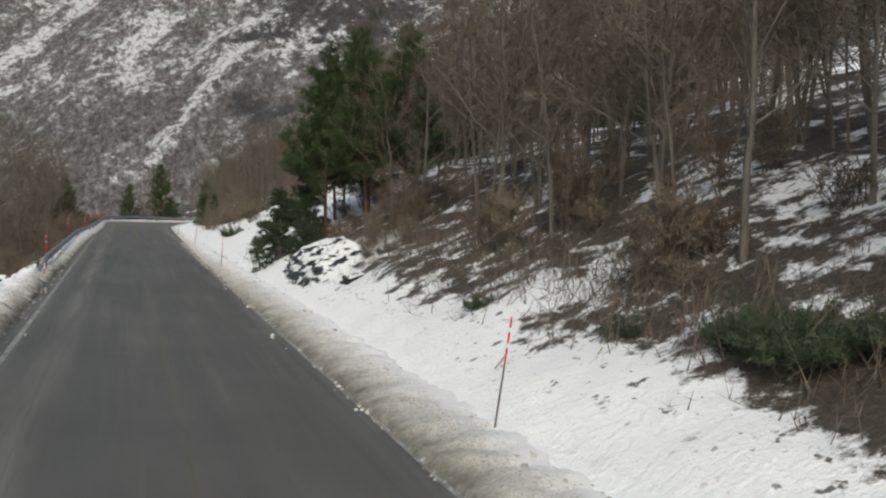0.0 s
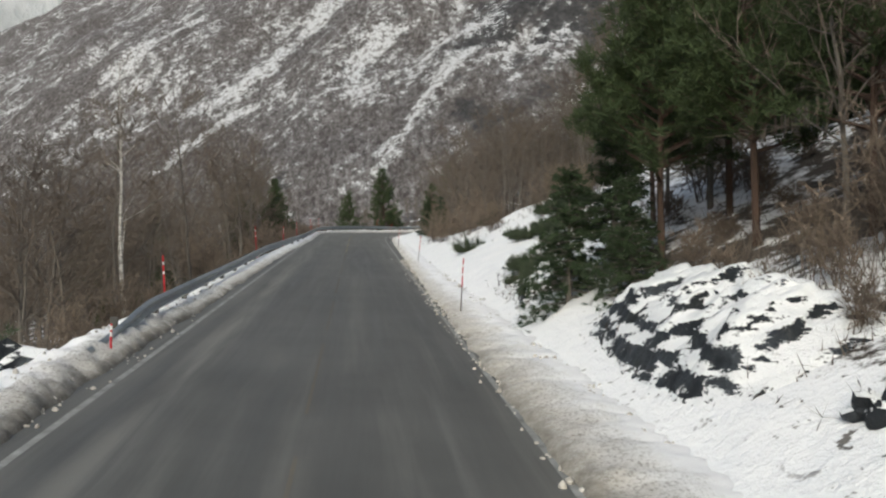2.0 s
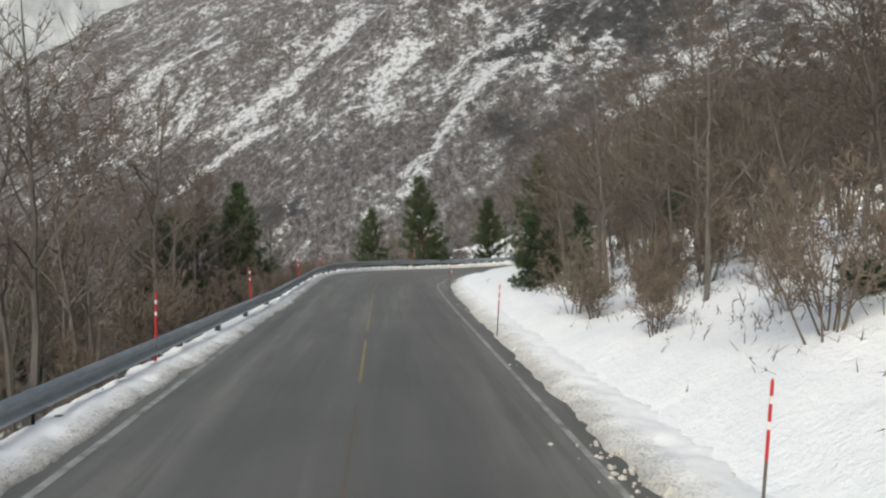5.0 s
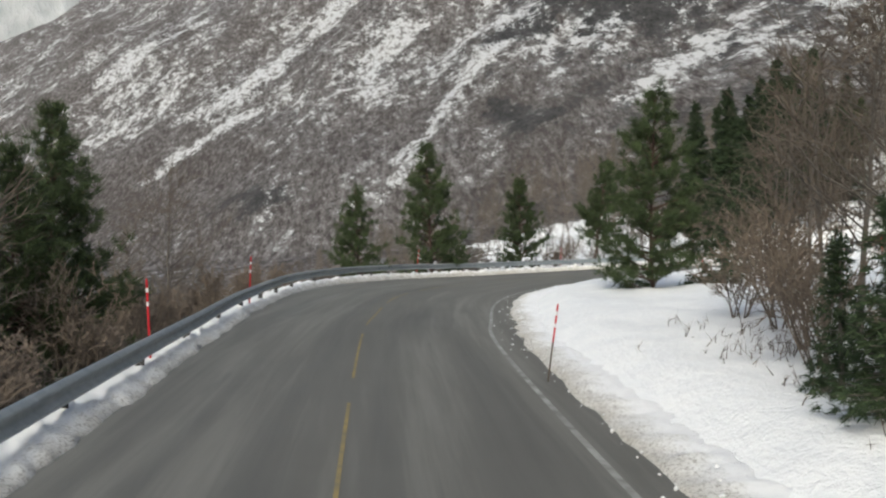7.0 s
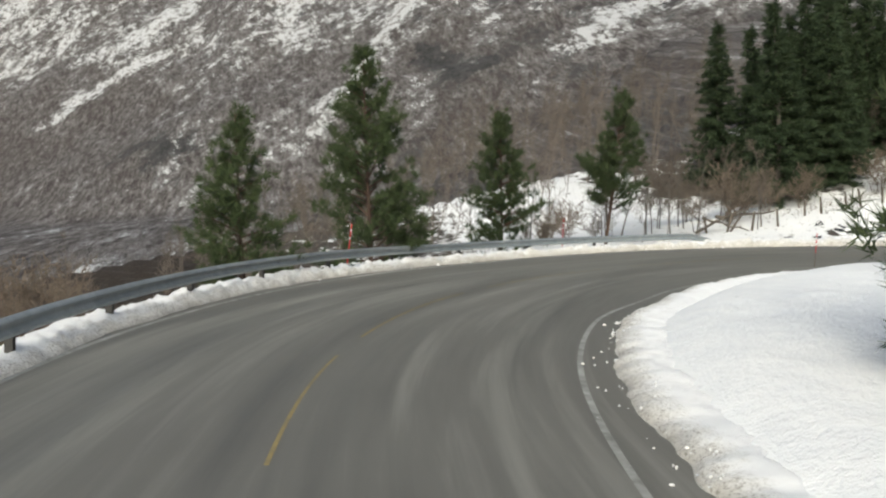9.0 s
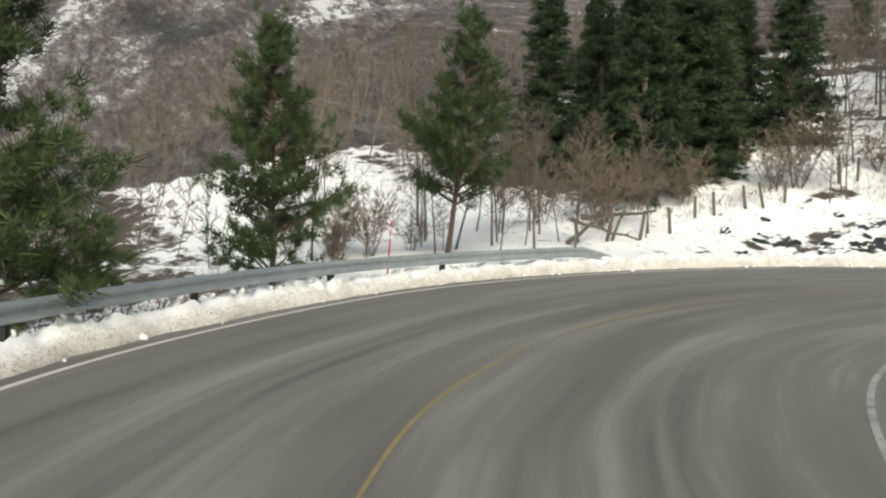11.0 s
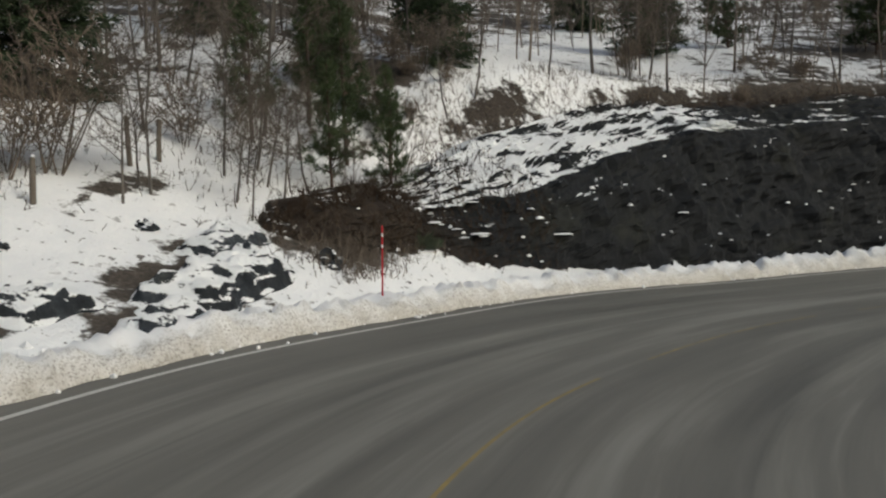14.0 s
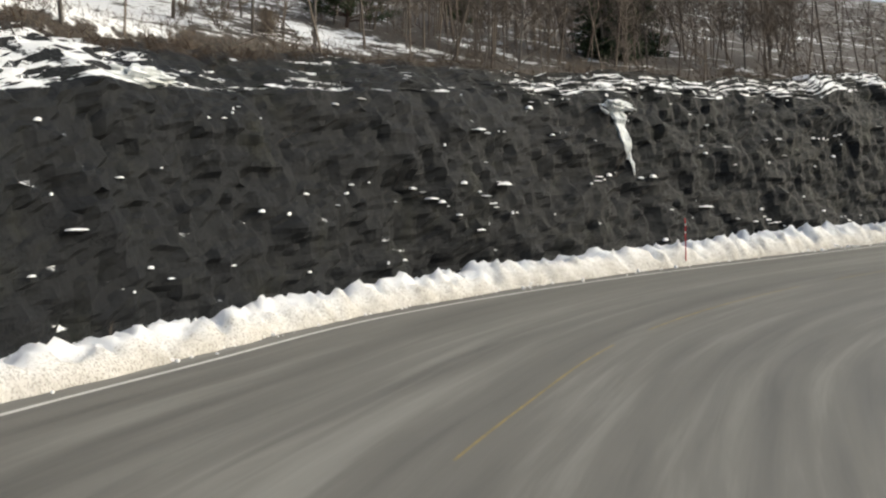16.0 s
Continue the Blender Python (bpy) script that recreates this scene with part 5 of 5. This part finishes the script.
def far_woods(name, plots, label, seed, mat=None):
    """Slim bare trees joined into one sheet of woodland. plots: x0, x1, y0, y1, count, height."""
    rng = np.random.default_rng(seed)
    soup = Soup()
    for x0, x1, y0, y1, count, height in plots:
        xs, ys = rng.uniform(x0, x1, count), rng.uniform(y0, y1, count)
        zs, far = land(xs, ys)
        for x, y, z in zip(xs, ys, zs):
            i = station(x, y)
            if math.hypot(x - CENTRE[i, 0], y - CENTRE[i, 1]) < WIDTH[i] / 2 + 4.5:
                continue
            h = height * rng.uniform(0.6, 1.2)
            top = np.array([x + rng.normal(0, 0.11 * h), y + rng.normal(0, 0.11 * h), z + h])
            foot = np.array([x, y, z - 0.2])
            thick = rng.uniform(0.45, 1.1)
            soup.stick([foot, (foot + top) / 2 + rng.normal(0, 0.035 * h, 3), top], [(0.007 * h + 0.015) * thick, (0.005 * h + 0.01) * thick, 0.006], 3)
            for _ in range(26):
                u = rng.uniform(0.2, 1.0)
                p = foot + (top - foot) * u
                g = rng.uniform(0, 2 * math.pi)
                ln = h * 0.3 * (1.2 - u) * rng.uniform(0.5, 1.2)
                d = np.array([math.cos(g), math.sin(g), rng.uniform(0.4, 1.4)])
                e = p + d / np.linalg.norm(d) * ln
                soup.stick([p, e], [0.018, 0.006], 3)
                for _ in range(6):
                    q = p + (e - p) * rng.uniform(0.3, 1)
                    soup.tip(q, q + rng.normal(0, 1, 3) * ln * 0.34 + (0, 0, 0.12 * ln), 0.016)
    return tagged(mesh_part(name, soup.mesh(name), mat or TWIG), label, "woods", kind="stuff")


far_woods("far_woods", [(14, 32, -14, 66, 420, 9), (15, 30, 62, 92, 90, 8), (-40, -14, 30, 100, 260, 8.5), 
                        (56, 95, 90, 160, 260, 8), (66, 86, 82, 118, 130, 7), (-24, -8, -10, 26, 40, 7), (-90, -40, 60, 190, 200, 8)], "leafless brown birch woods with snow between the trunks", 77)
far_woods("far_woods", [(-50, -9, 96, 150, 300, 5.0), (-6, 14, 140, 175, 80, 4.0), (14, 60, 152, 190, 220, 6)], "grey-brown leafless woods behind the bend, lightened in colour for haze", 78, HAZE_TWIG)

# ---- things on the open slope beside the bend ----


def fence_post(x, y, h, lean):
    post = new("fence_post")
    post.location = (x, y, ground_z(x, y))
    post.rotation_euler = (radians(lean[0]), radians(lean[1]), random.uniform(0, 3))
    tagged(post, "weathered grey wooden fence post leaning in snow", "fence post", group="old fence")
    bm = bmesh.new()
    tube(bm, [(0, 0, -0.4), (0.01, 0, h * 0.5), (0, 0.01, h - 0.04), (0, 0.01, h)], [0.07, 0.065, 0.06, 0.035], 7)
    stake = part("stake", bm, OLD_WOOD, post)
    cap = bmesh.new()
    bmesh.ops.create_icosphere(cap, subdivisions=1, radius=0.06)
    for v in cap.verts:
        v.co.z = v.co.z * 0.5 + h + 0.015
    part("snow_cap", cap, SNOW, stake, "small cap of snow")
    return post


for x, y, h, lean in ((26.6, 141.0, 1.1, (4, -8)), (28.4, 141.4, 1.0, (-3, 2)), (30.8, 142.6, 0.9, (2, 3)), (31.85, 142.6, 1.0, (0, 4)), (33.2, 142.2, 1.0, (3, 6)), (33.9, 141.9, 1.1, (-4, 10)),
                      (35.5, 142.2, 0.9, (0, -3)), (38.9, 142.2, 1.2, (0, 4)), (40.0, 142.1, 1.1, (2, -2)), (25.3, 141.3, 1.1, (3, -12)), (24.2, 141.6, 0.9, (5, 8))):
    fence_post(x, y, h, lean)


def fallen_log(a, b, r):
    """A bare log between two raised ends, with branch stubs."""
    za, zb = ground_z(a[0], a[1]) + a[2], ground_z(b[0], b[1]) + b[2]
    log = new("fallen_log")
    tagged(log, "grey fallen log lying across the snowy slope", "log", group="fallen logs")
    rng = np.random.default_rng(int(a[0] * 10))
    p0, p1 = np.array([a[0], a[1], za]), np.array([b[0], b[1], zb])
    pts = [p0 + (p1 - p0) * u + rng.normal(0, 0.04, 3) for u in np.linspace(0, 1, 6)]
    bm = bmesh.new()
    tube(bm, [tuple(p) for p in pts], [r * (1 - 0.5 * u) for u in np.linspace(0, 1, 6)], 7)
    stem = part("stem", bm, OLD_WOOD, log)
    for k in (2, 3, 4):
        bm = bmesh.new()
        d = rng.normal(0, 1, 3)
        d[2] = abs(d[2])
        tube(bm, [tuple(pts[k]), tuple(pts[k] + d / np.linalg.norm(d) * 0.5)], [r * 0.4, r * 0.15], 5)
        part("branch_stub", bm, OLD_WOOD, stem)
    return log


fallen_log((23.2, 140.9, 0.1), (27.0, 142.6, 0.9), 0.09)
fallen_log((25.4, 141.2, 0.1), (27.6, 142.9, 1.1), 0.07)
fallen_log((24.0, 141.8, 0.8), (26.2, 140.6, 0.1), 0.07)
fallen_log((25.6, 143.4, 0.3), (29.2, 143.2, 0.35), 0.1)


def boulder(x, y, size, seed, flat=0.6, sink=0.25, label="dark boulder half buried in snow", group="boulders"):
    rng = np.random.default_rng(seed)
    bm = bmesh.new()
    bmesh.ops.create_icosphere(bm, subdivisions=3, radius=1)
    off = Vector([float(k) for k in rng.uniform(-50, 50, 3)])
    for v in bm.verts:
        n = noise.fractal(v.co * 0.9 + off, 1.0, 2.0, 4)
        c = noise.cell(v.co * 2.2 + off)
        v.co *= 1 + 0.5 * n + 0.4 * c
        v.co.x *= 0.72 * size[0]
        v.co.y *= 0.72 * size[1]
        v.co.z *= 0.9 * size[2]
    ob = part("boulder", bm, BOULDER_ROCK)
    ob.location = (x, y, ground_z(x, y) - sink * size[2])
    ob.rotation_euler = (rng.uniform(-0.3, 0.3), rng.uniform(-0.3, 0.3), rng.uniform(0, 6))
    return tagged(ob, label, "boulder", group=group)


for k, (x, y, a, b2, c) in enumerate(((30.4, 140.5, 0.4, 0.3, 0.2), (28.6, 137.9, 0.4, 0.25, 0.14), (27.1, 138.3, 0.35, 0.2, 0.12), (36.4, 140.2, 0.35, 0.3, 0.2), (33.0, 140.9, 0.3, 0.25, 0.15), (38.4, 136.9, 0.4, 0.35, 0.3))):
    boulder(x, y, (a, b2, c), 100 + k)
for k, (x, y, a, b2, c) in enumerate(((6.0, 20.6, 0.45, 0.4, 0.25), (-5.6, 28.2, 1.2, 1.0, 0.8), (-6.3, 30.2, 1.2, 1.0, 0.8), (-5.2, 25.6, 0.8, 0.6, 0.5), (-6.6, 26.6, 1.2, 1.0, 0.9))):
    boulder(x, y, (a, b2, c), 140 + k, label="rough boulder with snow lying on it beside the road")


def outcrop(cx, cy, rx, ry, tall, seed, turned=False, brow=-0.55):
    """A snow-capped rib of rock: stepped ledges facing the road, running back into the slope."""
    nx, ny = 66, 150
    u, v = np.meshgrid(np.linspace(-1.25, 1.25, nx), np.linspace(-1.15, 1.15, ny))
    x, y = (cx + ry * v, cy + rx * u) if turned else (cx + rx * u, cy + ry * v)
    x = x + 0.25 * value_noise(x, y, 1.3, seed, 3)
    y = y + 0.25 * value_noise(x, y, 1.3, seed + 1, 3)
    z, _ = land(x, y)
    n1 = value_noise(x, y, 1.6, seed + 2, 4)
    n2 = value_noise(x + 0.6 * y, y, 0.7, seed + 3, 3)
    front = smooth01(u + 0.35 * n1, -1.05, brow)
    body = front * (1 - smooth01(u, 0.5, 1.2)) * (1 - smooth01(np.abs(v + 0.1 * n1), 0.6, 1.1))
    h = tall * body * (0.75 + 0.5 * n1)
    step = 0.22
    k = h / step + 0.8 * n2
    h = 0.45 * h + 0.55 * step * (np.floor(k) + smooth01(k % 1.0, 0.55, 1.0)) * np.minimum(1, body * 3)
    z = z + np.maximum(h, 0) + (0.1 * n2 + 0.06 * value_noise(x, y, 0.22, seed + 4, 3)) * body - 0.12 * (1 - smooth01(body, 0, 0.12))
    q = np.arange(nx * ny).reshape(ny, nx)
    quads = np.stack([q[:-1, :-1], q[:-1, 1:], q[1:, 1:], q[1:, :-1]], -1).reshape(-1, 4).tolist()
    me = pydata("rock_outcrop", np.stack([x.ravel(), y.ravel(), z.ravel()], 1), quads)
    return tagged(mesh_part("rock_outcrop", me, BOULDER_ROCK), "dark rock outcrop with snow lying on its ledges", "rock", group="outcrops")


outcrop(6.1, 26.0, 1.3, 3.6, 0.85, 201, brow=0.0)
outcrop(5.7, 36.4, 0.9, 2.0, 0.35, 211)
outcrop(31.4, 138.8, 0.55, 1.1, 0.4, 221, True)
outcrop(34.9, 137.6, 0.75, 2.1, 0.6, 231, True)
outcrop(32.6, 137.3, 0.4, 1.0, 0.22, 241, True)
outcrop(36.8, 138.6, 0.6, 1.2, 0.5, 251, True)


def brush(name, spots, count, tall, seed, label, mat=None):
    """Matted heather and dead stalks."""
    rng = np.random.default_rng(seed)
    soup = Soup()
    for cx, cy, rx, ry in spots:
        xs, ys = cx + rng.normal(0, rx, count), cy + rng.normal(0, ry, count)
        zs, _ = land(xs, ys)
        for x, y, z in zip(xs, ys, zs):
            i = station(x, y)
            if math.hypot(x - CENTRE[i, 0], y - CENTRE[i, 1]) < WIDTH[i] / 2 + 1.9:
                continue
            d = rng.normal(0, 0.45, 3) + (0, 0, 1)
            h = tall * rng.uniform(0.4, 1.2)
            p = np.array([x, y, z - 0.05])
            q = p + d / np.linalg.norm(d) * h
            soup.tip(p, q, 0.012)
            for _ in range(3):
                soup.tip((p + q) / 2, (p + q) / 2 + rng.normal(0, 0.3, 3) * h + (0, 0, 0.2 * h), 0.009)
    return tagged(mesh_part(name, soup.mesh(name), mat or TWIG), label, "brush", kind="stuff")


brush("heather", [(40.6, 137.5, 1.3, 0.9), (43.2, 137.0, 1.2, 0.7), (46.5, 137.4, 1.5, 0.6), (39.0, 136.6, 0.7, 0.5), (50, 136.6, 2.0, 0.8), (54.5, 132, 1.6, 1.2)] + [(*road_at(s_of(46, 133) + 4.5 * k, half(s_of(46, 133) + 4.5 * k) + 7.6)[:2], 1.6, 1.2) for k in range(12)], 420, 0.5, 51, "brown heather and dead stalks on the steep bank")
brush("verge_heather", [(5.5, 37.4, 0.5, 1.2), (6.2, 36.0, 0.5, 1.0), (5.6, 34.6, 0.4, 0.7), (6.4, 40.3, 0.5, 0.8), (6.0, 26.0, 0.5, 1.6), (6.7, 23.6, 0.5, 0.8)], 330, 0.26, 54, "dark heather poking through the snow of the verge", DARK_HEATHER)
brush("dead_grass", [(8.6, 1, 1.0, 3), (8.4, 12, 1.1, 5), (8.6, 24, 1.2, 5), (6.6, 26, 0.6, 2), (7.4, 66, 1.0, 5), (7.4, 80, 0.7, 2.2), (7.6, 86, 0.7, 3), (9.0, 80, 1.0, 4), (10.6, 55, 0.9, 5), (34, 143.4, 3, 0.5), (42, 141, 2.5, 1.5)], 300, 0.4, 52, "dead brown stalks poking through the snow")
brush("withered_scrub", [(-5.2, 45, 0.6, 9), (-5.4, 68, 0.6, 10), (-5.6, 92, 0.8, 10), (-4.2, 110, 1.0, 5), (1.0, 124, 1.5, 2.5), (8, 134, 2.5, 1.2), (7.6, 6, 0.7, 4), (7.9, 16, 0.8, 4), (8.3, 26, 0.8, 4)], 420, 0.9, 53, "reddish withered scrub along the edge of the woods")

# ---- snow and ice on the rock wall ----


def wall_spot(s, u):
    r = int(np.argmin(np.abs(ROCK_S - s)))
    c = int(u * 46)
    i = station(ROCK_GRID[r, 0, 0], ROCK_GRID[r, 0, 1])
    return ROCK_GRID[r, c], np.array([-ACROSS[i, 0], -ACROSS[i, 1], 0])


def ledge_snow():
    """Lumps of snow caught on the ledges."""
    rng = np.random.default_rng(61)
    verts, faces = [], []
    spots = [(rng.uniform(ROCK_S[0] + 3, ROCK_S[0] + 75), rng.uniform(0.02, 1.0), 1.0) for _ in range(150)]
    for _ in range(20):
        s, u, lean = rng.uniform(ROCK_S[0] + 4, ROCK_S[0] + 60), rng.choice([rng.uniform(0.02, 0.3), rng.uniform(0.5, 1.0)]), rng.uniform(-0.05, 0.1)
        for k in range(rng.integers(3, 9)):
            spots.append((s + 0.22 * k + rng.normal(0, 0.06), min(max(u - lean * 0.35 * k + rng.normal(0, 0.012), 0.0), 1.0), 1.25))
    for s, u, big in spots:
        p, out = wall_spot(s, u)
        along = np.array([-out[1], out[0], 0])
        w, h = big * rng.lognormal(-2.35, 0.6), rng.lognormal(-3.1, 0.45)
        base = len(verts)
        for ring, (f, z) in enumerate(((1.0, 0.0), (0.75, 0.8), (0.0, 1.1))):
            for j in range(6 if f else 1):
                g = 2 * math.pi * j / 6
                q = p + along * w * f * math.cos(g) * rng.uniform(0.5, 1.5) + out * (0.06 + 0.5 * w * f * math.sin(g)) + np.array([0, 0, h * z])
                verts.append(q)
        for j in range(6):
            a, b = base + j, base + (j + 1) % 6
            faces += [(a, b, b + 6, a + 6), (a + 6, b + 6, base + 12)]
    return tagged(mesh_part("ledge_snow", pydata("ledge_snow", verts, faces), SNOW), "small lumps of snow on the rock ledges", "snow", kind="stuff")


ledge_snow()


def wall_near(x, y, z):
    """The place on the rock face next to the one given, and the way out of the rock."""
    r = int(np.argmin(((ROCK_GRID[:, 20, :2] - np.array([x, y])) ** 2).sum(-1)))
    c = int(np.argmin(np.abs(ROCK_GRID[r, :72, 2] - z)))
    i = station(ROCK_GRID[r, 0, 0], ROCK_GRID[r, 0, 1])
    return r, c, np.array([-ACROSS[i, 0], -ACROSS[i, 1], 0])


def frozen_seep(x, y, z, wide, drop, streaks, seed, label):
    """Ice over the rock's edge: a lumpy crust, and streaks that run down the face and taper out."""
    rng = np.random.default_rng(seed)
    r, c, out = wall_near(x, y, z)
    p = ROCK_GRID[r, c]
    along = np.array([-out[1], out[0], 0])
    ice = new("frozen_seep")
    ice.location = tuple(p)
    tagged(ice, label, "ice", group="ice on the rock")
    bm = bmesh.new()
    bmesh.ops.create_icosphere(bm, subdivisions=4, radius=1)
    for v in bm.verts:
        k = 1 + 0.55 * noise.fractal(v.co * 2.2 + Vector((seed, 0, 0)), 1, 2, 4)
        q = along * v.co.x * wide * k + out * (v.co.y * 0.3 * k + 0.12) + np.array([0, 0, v.co.z * 0.24 * wide * k])
        v.co = Vector([float(e) for e in q])
    part("crust", bm, ICE, ice)
    for _ in range(streaks):
        a = rng.normal(0, wide * 0.5)
        l = drop * rng.uniform(0.15, 1.0) * math.exp(-0.7 * (a / wide) ** 2)
        steps = max(4, int(l / 0.18))
        pts, rad = [], []
        for j in range(steps + 1):
            u = j / steps
            col = max(0, c - int(u * l / max(0.05, ROCK_GRID[r, 40, 2] - ROCK_GRID[r, 0, 2]) * 42))
            on = ROCK_GRID[r, col] - p
            pts.append(tuple(on * np.array([1, 1, 0]) + along * (a * (1 - 0.4 * u) + rng.normal(0, 0.03)) + out * (0.06 + 0.03 * rng.random()) + np.array([0, 0, min(on[2], 0) if col < c else -u * l])))
            rad.append((0.065 * (1 - u) ** 0.6 + 0.015) * rng.uniform(0.5, 1.5))
        bm = bmesh.new()
        tube(bm, pts, rad, 7)
        part("ice_streak", bm, ICE, ice)
    return ice


frozen_seep(62.95, 111.1, 14.0, 0.8, 2.6, 24, 5, "grey-white frozen seep running down the rock")
frozen_seep(54.5, 126.4, 13.2, 0.95, 0.5, 3, 9, "grey-white lump of ice on the rock ledge")


def bank_brush(count, seed):
    """Heather and dead stalks on the earth bank and along the crest of the rock."""
    rng = np.random.default_rng(seed)
    soup = Soup()
    rows, cols = ROCK_GRID.shape[:2]
    for k in range(count):
        if k % 3:
            r, c = rng.integers(2, 48), rng.integers(2, 74)
        else:
            r, c = rng.integers(60, 330), int(np.clip(rng.normal(72, 4), 60, cols - 1))
        p = ROCK_GRID[r, c]
        h = rng.uniform(0.12, 0.42)
        d = rng.normal(0, 0.5, 3) + (0, 0, 0.8)
        q = p + d / np.linalg.norm(d) * h
        soup.tip(p, q, 0.012)
        for _ in range(4):
            soup.tip((p + q) / 2, (p + q) / 2 + rng.normal(0, 0.35, 3) * h + (0, 0, 0.15 * h), 0.01)
    return tagged(mesh_part("bank_heather", soup.mesh("bank_heather"), DARK_HEATHER), "dark brown heather on the bank beside the rock", "brush", kind="stuff")


bank_brush(3600, 57)

# ---- a far snowy mountain closes the valley ----


def far_mountain():
    cols, rows = 90, 26
    verts, faces = [], []
    for c in range(cols + 1):
        az = radians(-75 + 80 * c / cols)
        for r in range(rows + 1):
            u = r / rows
            dist = 3900 + 500 * u
            x, y = dist * math.sin(az), dist * math.cos(az)
            z = -60 + 1750 * u + 130 * float(value_noise(np.array([x]), np.array([y + 3 * u * 900]), 420, 71, 5)[0]) * (0.3 + u)
            verts.append((x, y, z))
    for c in range(cols):
        for r in range(rows):
            k = c * (rows + 1) + r
            faces.append((k, k + rows + 1, k + rows + 2, k + 1))
    me = pydata("far_mountain", verts, faces)
    return tagged(mesh_part("far_mountain", me, FAR_SNOW), "snow-covered mountain across the valley, haze put into its colour", "mountain", kind="structure")


# valley haze is painted in: the snow's colour is a muted grey-white
FAR_SNOW = make_plain("haze_tinted_far_snow", (0.3, 0.32, 0.34), (0.6, 0.62, 0.64), 0.01, 0.9, 0, (1, 1, 0.5), 0.6, 60.0)
far_mountain()


# ---- loose clods that the plough has thrown up ----


def clods(name, side, s0, s1, count, seed, mat, low, high, size, label):
    """Small broken lumps strewn along a bank and its foot."""
    rng = np.random.default_rng(seed)
    bm = bmesh.new()
    bmesh.ops.create_icosphere(bm, subdivisions=1, radius=1)
    unit = np.array([v.co for v in bm.verts])
    tris = np.array([[v.index for v in f.verts] for f in bm.faces])
    bm.free()
    verts, faces = [], []
    for k in range(count):
        d = rng.uniform(s0, s1)
        off = rng.uniform(low, high) if rng.random() < 0.8 else rng.normal(low, 0.16)
        p = road_at(d, side * (half(d) + off))
        up = 0.0 if off < low + 0.05 else 0.75 * float(np.interp(d, [S0, S0 + 40, S0 + 60, S0 + 130, S0 + 190], [0.26, 0.22, 0.14, 0.26, 0.6])) * math.sin(math.pi * min(max((off - low) / (high - low + 0.5), 0), 1))
        r = size * rng.lognormal(0, 0.4)
        pts = unit * r * rng.uniform(0.6, 1.3, 3) * (1 + rng.normal(0, 0.16, (len(unit), 1))) + p + np.array([0, 0, up + 0.2 * r])
        faces.append(tris + len(unit) * k)
        verts.append(pts)
    me = pydata(name, np.concatenate(verts).tolist(), np.concatenate(faces).tolist(), smooth=False)
    return tagged(mesh_part(name, me, mat), label, "snow clods", kind="stuff")


GRITTY_SNOW = make_plain("gritty_snow", (0.3, 0.275, 0.24), (0.64, 0.62, 0.58), 2.5, 0.85)
clods("snow_clods", -1, S0 - 8, S0 + 60, 3400, 91, GRITTY_SNOW, 0.15, 1.8, 0.028, "gritty brown-grey clods on the ploughed bank")
clods("snow_clods", -1, S0 + 60, S0 + 118, 420, 92, SNOW, 0.45, 1.2, 0.016, "white clods at the foot of the inner bank")
clods("snow_clods", 1, S0 - 8, S0 + 40, 700, 93, GRITTY_SNOW, 0.3, 1.4, 0.022, "gritty brown-grey clods on the ploughed bank")
clods("snow_clods", 1, S0 + 120, S0 + 215, 3000, 94, SNOW, 0.6, 2.0, 0.034, "white clods on the outer bank")
